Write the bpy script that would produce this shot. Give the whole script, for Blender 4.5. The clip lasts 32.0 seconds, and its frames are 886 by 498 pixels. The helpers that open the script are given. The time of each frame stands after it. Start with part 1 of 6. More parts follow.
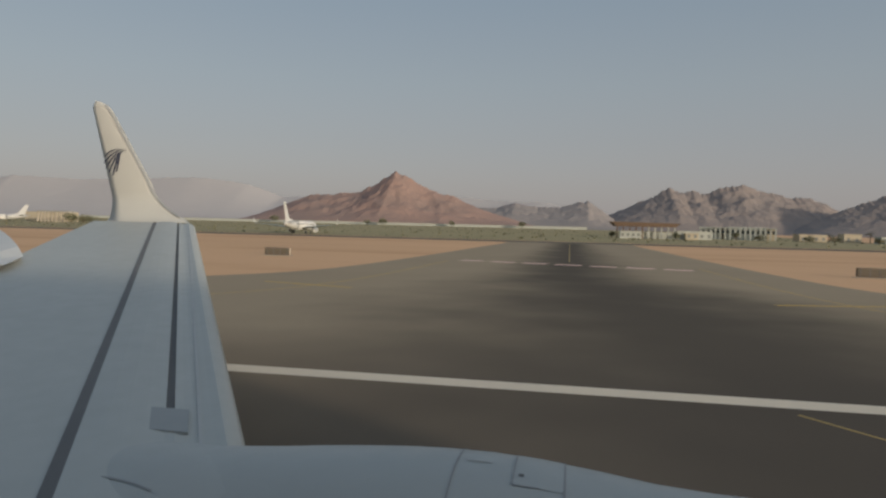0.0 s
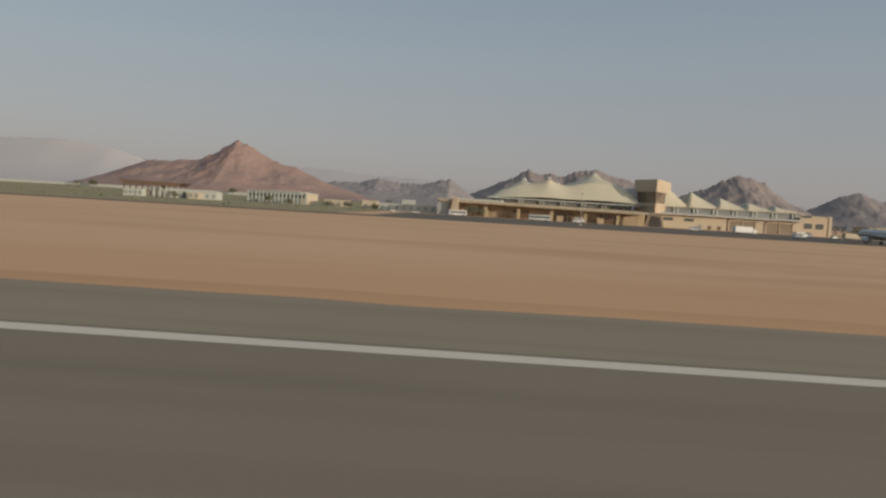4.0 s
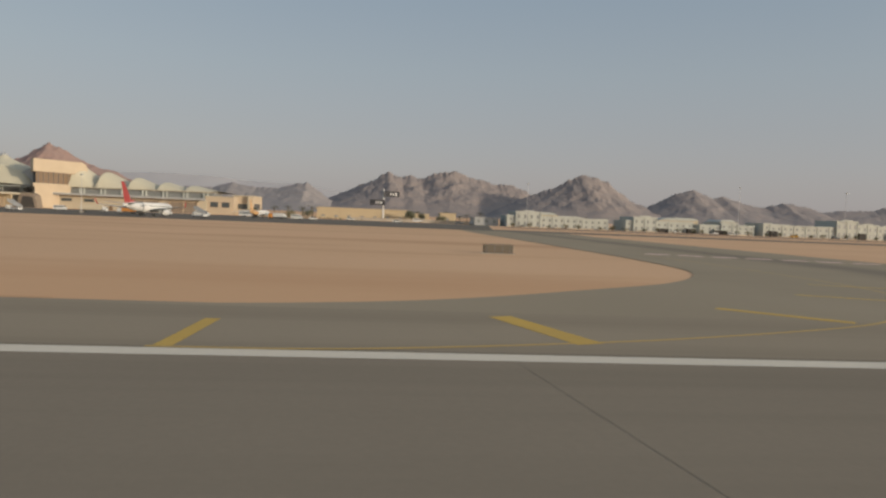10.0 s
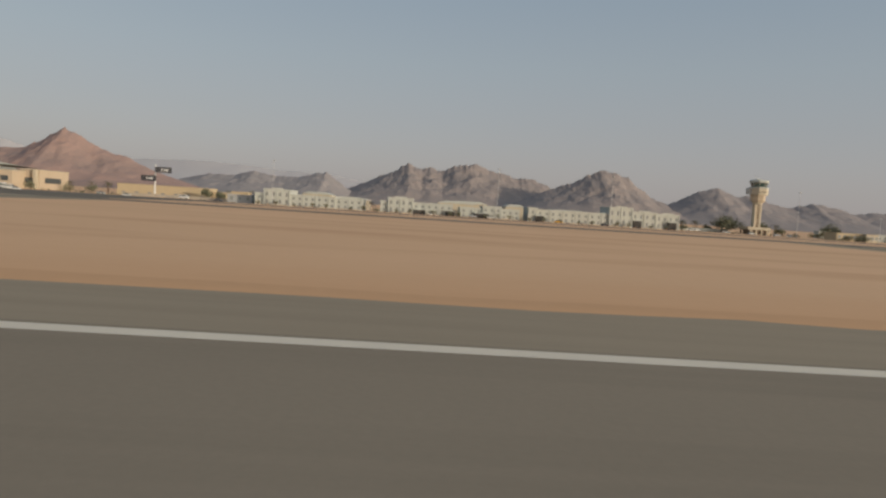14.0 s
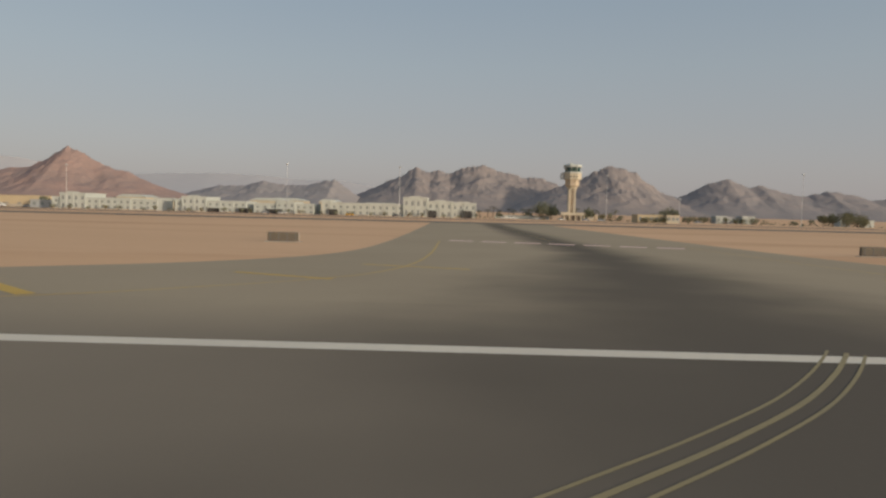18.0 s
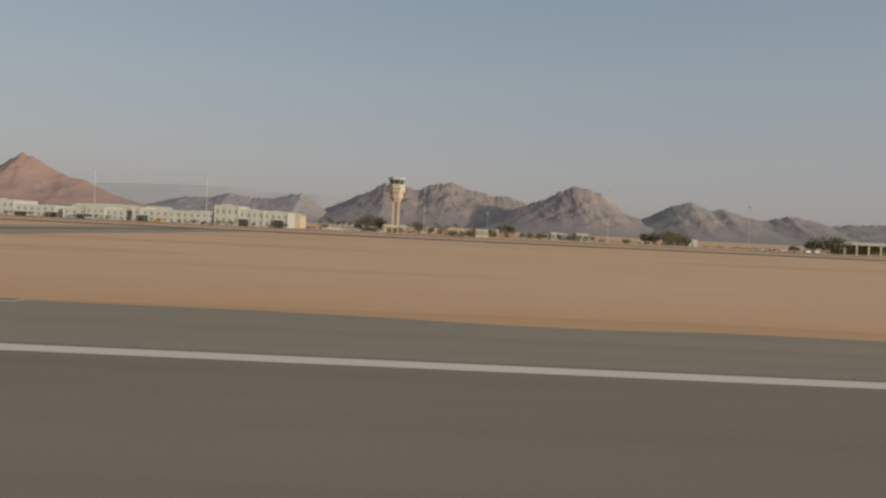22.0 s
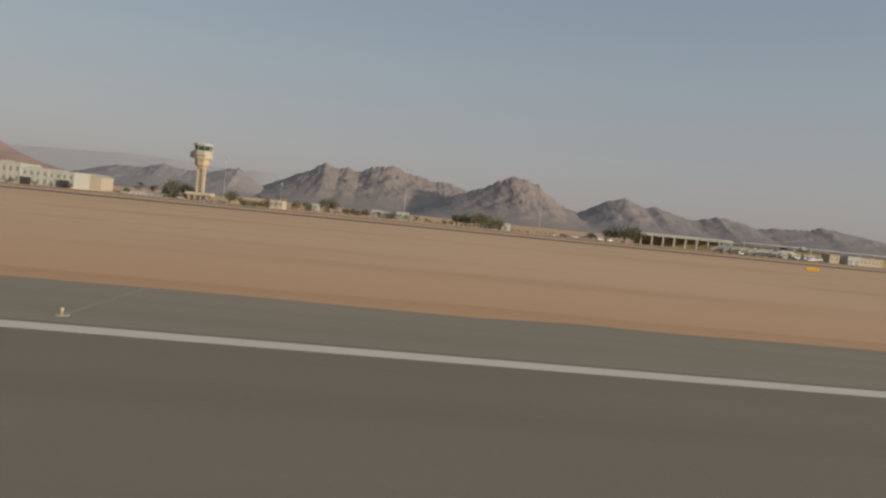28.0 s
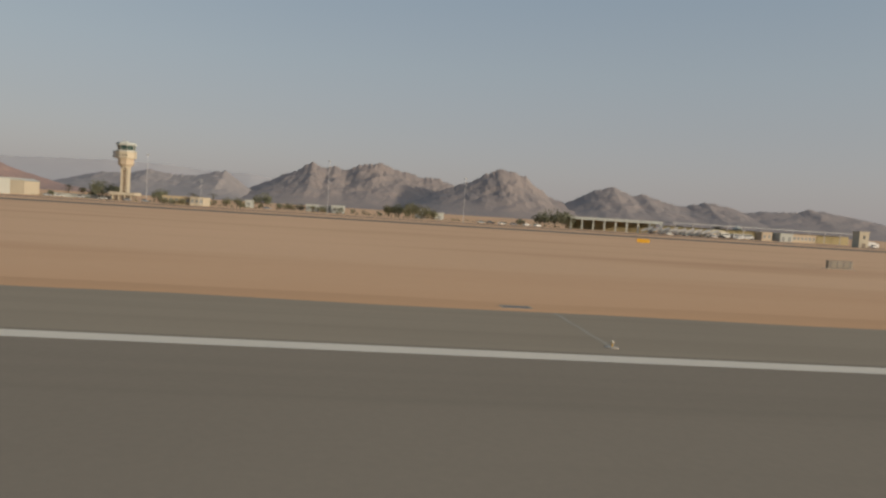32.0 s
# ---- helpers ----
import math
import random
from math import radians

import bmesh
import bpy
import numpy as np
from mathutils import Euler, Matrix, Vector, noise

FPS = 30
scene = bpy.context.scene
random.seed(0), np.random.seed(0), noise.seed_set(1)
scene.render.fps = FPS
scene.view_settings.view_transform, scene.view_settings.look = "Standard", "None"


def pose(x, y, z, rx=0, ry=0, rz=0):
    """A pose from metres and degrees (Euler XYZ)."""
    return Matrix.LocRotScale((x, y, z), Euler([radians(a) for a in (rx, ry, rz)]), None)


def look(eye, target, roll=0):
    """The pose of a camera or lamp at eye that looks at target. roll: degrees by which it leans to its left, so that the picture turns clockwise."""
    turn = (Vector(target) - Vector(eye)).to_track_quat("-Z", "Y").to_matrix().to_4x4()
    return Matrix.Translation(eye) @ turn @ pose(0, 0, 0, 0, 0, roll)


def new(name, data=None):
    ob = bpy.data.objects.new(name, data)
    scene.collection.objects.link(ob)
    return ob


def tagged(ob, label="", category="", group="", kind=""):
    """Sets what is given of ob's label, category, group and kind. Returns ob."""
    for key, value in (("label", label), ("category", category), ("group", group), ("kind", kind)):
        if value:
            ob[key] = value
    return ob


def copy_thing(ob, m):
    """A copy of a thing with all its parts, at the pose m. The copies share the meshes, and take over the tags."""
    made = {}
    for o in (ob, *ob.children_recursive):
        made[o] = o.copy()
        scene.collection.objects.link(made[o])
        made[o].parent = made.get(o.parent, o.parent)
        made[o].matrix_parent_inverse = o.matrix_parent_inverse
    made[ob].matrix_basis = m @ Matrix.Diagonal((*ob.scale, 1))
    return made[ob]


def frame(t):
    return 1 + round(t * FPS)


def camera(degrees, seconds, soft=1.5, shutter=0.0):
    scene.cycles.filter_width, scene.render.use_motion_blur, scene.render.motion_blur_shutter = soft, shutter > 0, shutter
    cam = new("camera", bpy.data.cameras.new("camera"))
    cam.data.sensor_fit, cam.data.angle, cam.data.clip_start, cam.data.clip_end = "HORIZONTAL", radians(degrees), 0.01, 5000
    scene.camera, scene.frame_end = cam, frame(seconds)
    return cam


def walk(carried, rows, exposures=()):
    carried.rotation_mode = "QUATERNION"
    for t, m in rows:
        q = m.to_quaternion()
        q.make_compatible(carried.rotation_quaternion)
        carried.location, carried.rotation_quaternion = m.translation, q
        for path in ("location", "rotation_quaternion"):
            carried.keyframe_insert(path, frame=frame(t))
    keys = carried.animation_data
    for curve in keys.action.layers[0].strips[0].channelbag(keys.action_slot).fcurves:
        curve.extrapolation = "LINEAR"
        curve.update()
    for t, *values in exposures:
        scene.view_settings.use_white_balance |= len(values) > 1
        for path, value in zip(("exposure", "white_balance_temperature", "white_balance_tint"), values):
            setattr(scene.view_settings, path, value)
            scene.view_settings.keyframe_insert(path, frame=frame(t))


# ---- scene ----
cam = camera(65.49, 32.0, soft=2.5, shutter=0.0)
walk(cam, [
    (0.0, pose(-0.603, 0, 2.335, 88.097, -1.410, 10.450)),
    (0.5, pose(17.450, 0, 2.291, 89.624, -1.845, 9.977)),
    (1.0, pose(36.217, 0, 2.247, 87.535, -0.012, 10.092)),
    (1.5, pose(54.393, 0, 2.208, 89.546, -1.991, 8.837)),
    (2.0, pose(71.849, 0, 2.168, 87.674, 0.908, 6.512)),
    (2.5, pose(89.089, 0, 2.179, 87.906, -1.200, 5.437)),
    (3.0, pose(106.281, 0, 2.190, 86.923, -2.864, 3.830)),
    (3.5, pose(123.419, 0, 2.188, 86.486, -3.225, 2.805)),
    (4.0, pose(140.286, 0, 2.186, 86.502, -3.386, 2.235)),
    (4.5, pose(156.946, 0, 2.182, 86.539, -3.740, 0.982)),
    (5.0, pose(173.362, 0, 2.178, 86.576, -4.094, -0.272)),
    (5.5, pose(189.498, 0, 2.174, 86.592, -4.255, -0.842)),
    (6.0, pose(204.913, 0, 2.183, 87.517, -5.438, -1.842)),
    (6.5, pose(220.268, 0, 2.170, 86.799, -4.800, -2.846)),
    (7.0, pose(235.879, 0, 2.158, 87.252, -4.119, -3.204)),
    (7.5, pose(251.343, 0, 2.146, 85.611, -2.798, -3.328)),
    (8.0, pose(265.964, 0, 2.133, 84.691, -2.014, -3.822)),
    (8.5, pose(280.797, 0, 2.118, 85.578, -1.066, -4.205)),
    (9.0, pose(295.050, 0, 2.103, 86.030, -2.513, -4.553)),
    (9.5, pose(308.989, 0, 2.096, 86.739, -3.595, -4.852)),
    (10.0, pose(322.454, 0, 2.090, 87.281, -2.281, -5.381)),
    (10.5, pose(335.707, 0, 2.059, 87.661, -2.445, -4.729)),
    (11.0, pose(348.757, 0, 2.029, 87.754, -2.024, -1.620)),
    (11.5, pose(361.336, 0, 2.039, 87.325, -1.905, -0.938)),
    (12.0, pose(373.472, 0, 2.049, 86.732, -2.986, -1.580)),
    (12.5, pose(385.423, 0, 2.073, 86.036, -3.942, -1.921)),
    (13.0, pose(397.185, 0, 2.097, 86.262, -4.657, -1.671)),
    (13.5, pose(408.449, 0, 2.096, 86.586, -3.939, -1.994)),
    (14.0, pose(419.636, 0, 2.096, 86.592, -3.625, -1.701)),
    (14.5, pose(430.597, 0, 2.095, 86.605, -2.934, -1.056)),
    (15.0, pose(441.228, 0, 2.094, 86.618, -2.243, -0.412)),
    (15.5, pose(451.430, 0, 2.094, 86.624, -1.928, -0.119)),
    (16.0, pose(461.270, 0, 2.089, 86.857, -2.607, -0.493)),
    (16.5, pose(470.688, 0, 2.085, 86.974, -2.957, -0.700)),
    (17.0, pose(479.931, 0, 2.081, 87.186, -1.557, -0.630)),
    (17.5, pose(488.464, 0, 2.071, 87.073, -1.245, -0.096)),
    (18.0, pose(497.071, 0, 2.060, 86.768, -1.417, 0.736)),
    (18.5, pose(505.043, 0, 2.064, 86.321, -2.040, 1.286)),
    (19.0, pose(512.728, 0, 2.067, 86.135, -2.920, 1.530)),
    (19.5, pose(520.144, 0, 2.070, 86.023, -3.112, 1.452)),
    (20.0, pose(527.258, 0, 2.073, 86.144, -3.226, 1.527)),
    (20.5, pose(534.050, 0, 2.059, 86.570, -4.625, 1.414)),
    (21.0, pose(540.747, 0, 2.045, 87.692, -3.539, -0.290)),
    (21.5, pose(546.959, 0, 2.045, 89.147, -2.630, -1.246)),
    (22.0, pose(552.787, 0, 2.046, 88.250, -2.724, -0.756)),
    (22.5, pose(558.690, 0, 2.054, 87.596, -3.586, -0.478)),
    (23.0, pose(563.987, 0, 2.063, 87.057, -3.716, -0.721)),
    (23.5, pose(568.863, 0, 2.063, 87.744, -4.438, -1.079)),
    (24.0, pose(573.589, 0, 2.063, 88.814, -4.334, -1.872)),
    (24.5, pose(578.301, 0, 2.071, 88.962, -4.120, -2.195)),
    (25.0, pose(582.575, 0, 2.078, 88.741, -4.008, -2.220)),
    (25.5, pose(586.531, 0, 2.070, 88.990, -4.577, -2.540)),
    (26.0, pose(590.278, 0, 2.073, 88.978, -4.625, -2.822)),
    (26.5, pose(593.760, 0, 2.077, 88.953, -4.731, -3.443)),
    (27.0, pose(597.058, 0, 2.080, 88.927, -4.837, -4.063)),
    (27.5, pose(600.258, 0, 2.083, 88.915, -4.885, -4.345)),
    (28.0, pose(603.392, 0, 2.103, 87.354, -5.650, -4.693)),
    (28.5, pose(606.182, 0, 2.107, 85.872, -5.551, -5.240)),
    (29.0, pose(609.109, 0, 2.112, 87.234, -4.369, -6.058)),
    (29.5, pose(612.183, 0, 2.109, 87.694, -4.308, -6.404)),
    (30.0, pose(615.110, 0, 2.106, 88.424, -4.555, -6.373)),
    (30.5, pose(618.190, 0, 2.096, 88.246, -4.190, -5.924)),
    (31.0, pose(620.963, 0, 2.087, 87.178, -3.168, -5.266)),
    (31.5, pose(623.578, 0, 2.075, 87.063, -3.510, -5.025)),
    (32.0, pose(626.118, 0, 2.064, 87.017, -3.583, -5.115)),
], exposures=((0, 0.9), (3, 0.91), (7, 0.96), (9, 1.06), (11, 1.04), (13, 1.02), (16, 1.02), (18, 1.06), (19, 1.15), (20, 1.1), (21.5, 0.98), (25, 0.94), (28, 0.94), (30, 1.05), (32, 1.0)))

# ---- sky and sun ----
S = 0.58  # metres of this world per metre of the plan
SUN_AZ, SUN_EL = -35.0, 9.5  # degrees from the runway's heading, and above the horizon
world = bpy.data.worlds.new("sky")
scene.world = world
world.use_nodes = True
wn = world.node_tree.nodes
sky = wn.new("ShaderNodeTexSky")
sky.sky_type = "NISHITA"
sky.sun_disc = False
sky.sun_elevation = radians(SUN_EL)
sky.sun_rotation = radians(90 - SUN_AZ)
sky.altitude = 0
sky.air_density = 1.0
sky.dust_density = 2.2
sky.ozone_density = 1.6
soft_sky = wn.new("ShaderNodeHueSaturation")
soft_sky.inputs["Saturation"].default_value = 0.62
world.node_tree.links.new(sky.outputs[0], soft_sky.inputs["Color"])
# dust haze: the air pales evenly towards the horizon all round
way, up, haze_at, haze = wn.new("ShaderNodeTexCoord"), wn.new("ShaderNodeSeparateXYZ"), wn.new("ShaderNodeValToRGB"), wn.new("ShaderNodeMix")
world.node_tree.links.new(way.outputs["Generated"], up.inputs[0])
world.node_tree.links.new(up.outputs["Z"], haze_at.inputs[0])
ramp = haze_at.color_ramp
ramp.elements[0].position, ramp.elements[0].color = 0.0, (2.20, 2.02, 2.00, 1)
ramp.elements[1].position, ramp.elements[1].color = 0.75, (1.0, 1.55, 2.3, 1)
for p, c in ((0.06, (2.12, 2.02, 2.04)), (0.2, (1.78, 2.02, 2.2)), (0.36, (1.32, 1.75, 2.2))):
    ramp.elements.new(p).color = (*c, 1)
haze.data_type = "RGBA"
haze.inputs[0].default_value = 0.8
world.node_tree.links.new(soft_sky.outputs[0], haze.inputs[6])
world.node_tree.links.new(haze_at.outputs[0], haze.inputs[7])
# the dusty air scatters sunlight forward: a broad warm glow round the sun, on the side away from the mountains
ca, sa, ce, se = math.cos(radians(SUN_AZ)), math.sin(radians(SUN_AZ)), math.cos(radians(SUN_EL)), math.sin(radians(SUN_EL))
toward, lobe, scatter, lit_air = wn.new("ShaderNodeVectorMath"), wn.new("ShaderNodeMath"), wn.new("ShaderNodeMix"), wn.new("ShaderNodeMix")
toward.operation = "DOT_PRODUCT"
toward.inputs[1].default_value = (ca * ce, sa * ce, se)
world.node_tree.links.new(way.outputs["Generated"], toward.inputs[0])
lobe.operation = "POWER"
lobe.inputs[1].default_value = 2.2
clip = wn.new("ShaderNodeClamp")
world.node_tree.links.new(toward.outputs["Value"], clip.inputs["Value"])
world.node_tree.links.new(clip.outputs[0], lobe.inputs[0])
scatter.data_type = lit_air.data_type = "RGBA"
lit_air.blend_type = "ADD"
lit_air.inputs[0].default_value = 1.0
world.node_tree.links.new(lobe.outputs[0], scatter.inputs[0])
scatter.inputs[6].default_value, scatter.inputs[7].default_value = (0, 0, 0, 1), (5.7, 4.95, 3.95, 1)
world.node_tree.links.new(haze.outputs[2], lit_air.inputs[6])
world.node_tree.links.new(scatter.outputs[2], lit_air.inputs[7])
world.node_tree.links.new(lit_air.outputs[2], wn["Background"].inputs[0])
wn["Background"].inputs[1].default_value = 0.086

sun = new("sun", bpy.data.lights.new("sun", "SUN"))
sun.data.energy = 1.6
sun.data.angle = math.radians(2.5)
sun.data.color = (1.0, 0.84, 0.65)
sun.matrix_world = look((ca * ce * 500, sa * ce * 500, se * 500), (0, 0, 0))


# ---- materials ----
def mat(name, c, c2=None, rough=0.8, metal=0.0, grain=6.0, patch=0.25, bump=0.15, mixing=0.55, spec=0.3):
    """A surface of two colours mixed by noise at two scales (cycles a metre), with fine relief."""
    m = bpy.data.materials.new(name)
    m.use_nodes = True
    nt = m.node_tree
    n, ln = nt.nodes, nt.links
    b = n["Principled BSDF"]
    b.inputs["Metallic"].default_value = metal
    b.inputs["Specular IOR Level"].default_value = spec
    c2 = c2 or tuple(v * 0.78 for v in c)
    tc = n.new("ShaderNodeTexCoord")
    big, fine = n.new("ShaderNodeTexNoise"), n.new("ShaderNodeTexNoise")
    big.inputs["Scale"].default_value, fine.inputs["Scale"].default_value = patch, grain
    big.inputs["Detail"].default_value, fine.inputs["Detail"].default_value = 5, 3
    ln.new(tc.outputs["Object"], big.inputs["Vector"])
    ln.new(tc.outputs["Object"], fine.inputs["Vector"])
    add = n.new("ShaderNodeMath")
    add.operation = "MULTIPLY_ADD"
    ln.new(fine.outputs["Fac"], add.inputs[0])
    add.inputs[1].default_value = 0.35
    ln.new(big.outputs["Fac"], add.inputs[2])
    ramp = n.new("ShaderNodeMapRange")
    ramp.inputs["From Min"].default_value, ramp.inputs["From Max"].default_value = 0.42, 0.95
    ramp.inputs["To Max"].default_value = mixing * 1.4
    ln.new(add.outputs[0], ramp.inputs["Value"])
    mix = n.new("ShaderNodeMix")
    mix.data_type = "RGBA"
    mix.inputs[6].default_value, mix.inputs[7].default_value = (*c, 1), (*c2, 1)
    ln.new(ramp.outputs[0], mix.inputs[0])
    ln.new(mix.outputs[2], b.inputs["Base Color"])
    rr = n.new("ShaderNodeMapRange")
    rr.inputs["To Min"].default_value, rr.inputs["To Max"].default_value = max(rough - 0.1, 0.02), min(rough + 0.1, 1)
    ln.new(fine.outputs["Fac"], rr.inputs["Value"])
    ln.new(rr.outputs[0], b.inputs["Roughness"])
    if bump:
        bp = n.new("ShaderNodeBump")
        bp.inputs["Strength"].default_value = bump
        bp.inputs["Distance"].default_value = 0.05
        ln.new(fine.outputs["Fac"], bp.inputs["Height"])
        ln.new(bp.outputs[0], b.inputs["Normal"])
    return m


RUNWAY_TONES = ((0.261, 0.216, 0.16), (0.219, 0.182, 0.136))
SHOULDER_TONES = ((0.318, 0.26, 0.186), (0.273, 0.224, 0.162))


def asphalt_colour(n, ln, tones):
    """The streaked colour of the runway's asphalt at a place in the world, as a socket."""
    def noise_at(scale, detail, source):
        t = n.new("ShaderNodeTexNoise")
        t.inputs["Scale"].default_value, t.inputs["Detail"].default_value = scale, detail
        ln.new(source, t.inputs["Vector"])
        return t.outputs["Fac"]

    def ranged(source, a, b, top):
        r = n.new("ShaderNodeMapRange")
        r.inputs["From Min"].default_value, r.inputs["From Max"].default_value, r.inputs["To Max"].default_value = a, b, top
        ln.new(source, r.inputs["Value"])
        return r.outputs[0]

    def blended(fac, a, b):
        m = n.new("ShaderNodeMix")
        m.data_type = "RGBA"
        ln.new(fac, m.inputs[0])
        if isinstance(a, tuple):
            m.inputs[6].default_value = (*a, 1)
        else:
            ln.new(a, m.inputs[6])
        m.inputs[7].default_value = (*b, 1)
        return m.outputs[2]

    geo, add, mp = n.new("ShaderNodeNewGeometry"), n.new("ShaderNodeMath"), n.new("ShaderNodeMapping")
    place = geo.outputs["Position"]
    add.operation = "MULTIPLY_ADD"
    ln.new(noise_at(9, 3, place), add.inputs[0])
    add.inputs[1].default_value = 0.35
    ln.new(noise_at(0.1, 5, place), add.inputs[2])
    mottled = blended(ranged(add.outputs[0], 0.42, 0.95, 0.77), *tones)
    mp.inputs["Scale"].default_value = (0.02, 0.9, 1)
    ln.new(place, mp.inputs[0])
    return blended(ranged(noise_at(1.0, 5, mp.outputs[0]), 0.45, 0.75, 0.55), mottled, tuple(v * 0.72 for v in tones[0]))


def rubbered(name, c, dark, half, lean=0.0, near=None):
    """Asphalt worn dark by tyres along the middle of the strip, which leans towards the runway."""
    m = mat(name, c, tuple(v * 0.85 for v in c), rough=0.95, grain=9, patch=0.12, bump=0.05, spec=0.02)
    n, ln = m.node_tree.nodes, m.node_tree.links
    b = n["Principled BSDF"]
    old = b.inputs["Base Color"].links[0].from_socket
    tc, xyz, ab = n.new("ShaderNodeTexCoord"), n.new("ShaderNodeSeparateXYZ"), n.new("ShaderNodeMath")
    ab.operation = "ABSOLUTE"
    ln.new(tc.outputs["Object"], xyz.inputs[0])
    axis, off = n.new("ShaderNodeMapRange"), n.new("ShaderNodeMath")
    axis.inputs["From Min"].default_value, axis.inputs["From Max"].default_value = 12 * S, 62 * S
    axis.inputs["To Min"].default_value, axis.inputs["To Max"].default_value = lean, 0.0
    ln.new(xyz.outputs[1], axis.inputs["Value"])
    off.operation = "SUBTRACT"
    ln.new(xyz.outputs[0], off.inputs[0])
    ln.new(axis.outputs[0], off.inputs[1])
    ln.new(off.outputs[0], ab.inputs[0])
    if near:
        blend, tint = n.new("ShaderNodeMapRange"), n.new("ShaderNodeMix")
        blend.interpolation_type = "SMOOTHSTEP"
        blend.inputs["From Min"].default_value, blend.inputs["From Max"].default_value = 16 * S, 26 * S
        ln.new(xyz.outputs[1], blend.inputs["Value"])
        tint.data_type = "RGBA"
        ln.new(blend.outputs[0], tint.inputs[0])
        tint.inputs[6].default_value = (*near, 1)
        ln.new(old, tint.inputs[7])
        # towards its rim the patch passes into the runway and its shoulder
        step, rim, border, join = n.new("ShaderNodeMath"), n.new("ShaderNodeMix"), n.new("ShaderNodeMapRange"), n.new("ShaderNodeMix")
        step.operation = "GREATER_THAN"
        step.inputs[1].default_value = 18.05 * S
        ln.new(xyz.outputs[1], step.inputs[0])
        rim.data_type = join.data_type = "RGBA"
        ln.new(step.outputs[0], rim.inputs[0])
        ln.new(asphalt_colour(n, ln, RUNWAY_TONES), rim.inputs[6])
        ln.new(asphalt_colour(n, ln, SHOULDER_TONES), rim.inputs[7])
        border.interpolation_type = "SMOOTHSTEP"
        border.inputs["From Min"].default_value, border.inputs["From Max"].default_value = 14 * S, 37 * S
        ln.new(ab.outputs[0], border.inputs["Value"])
        ln.new(border.outputs[0], join.inputs[0])
        ln.new(tint.outputs[2], join.inputs[6])
        ln.new(rim.outputs[2], join.inputs[7])
        old = join.outputs[2]
    widen, spread = n.new("ShaderNodeMapRange"), n.new("ShaderNodeMath")
    widen.inputs["From Min"].default_value, widen.inputs["From Max"].default_value = 12 * S, 62 * S
    widen.inputs["To Min"].default_value, widen.inputs["To Max"].default_value = half * 3.0, half
    ln.new(xyz.outputs[1], widen.inputs["Value"])
    spread.operation = "DIVIDE"
    ln.new(ab.outputs[0], spread.inputs[0])
    ln.new(widen.outputs[0], spread.inputs[1])
    wob = n.new("ShaderNodeTexNoise")
    wob.inputs["Scale"].default_value = 0.25
    ln.new(tc.outputs["Object"], wob.inputs["Vector"])
    plus = n.new("ShaderNodeMath")
    plus.operation = "MULTIPLY_ADD"
    plus.inputs[1].default_value = 0.7
    ln.new(wob.outputs["Fac"], plus.inputs[0])
    ln.new(spread.outputs[0], plus.inputs[2])
    fade = n.new("ShaderNodeMapRange")
    fade.interpolation_type = "SMOOTHSTEP"
    fade.inputs["From Min"].default_value, fade.inputs["From Max"].default_value = 0.35, 1.5
    fade.inputs["To Min"].default_value, fade.inputs["To Max"].default_value = 0.9, 0.0
    ln.new(plus.outputs[0], fade.inputs["Value"])
    mix = n.new("ShaderNodeMix")
    mix.data_type = "RGBA"
    ln.new(fade.outputs[0], mix.inputs[0])
    ln.new(old, mix.inputs[6])
    mix.inputs[7].default_value = (*dark, 1)
    ln.new(mix.outputs[2], b.inputs["Base Color"])
    return m


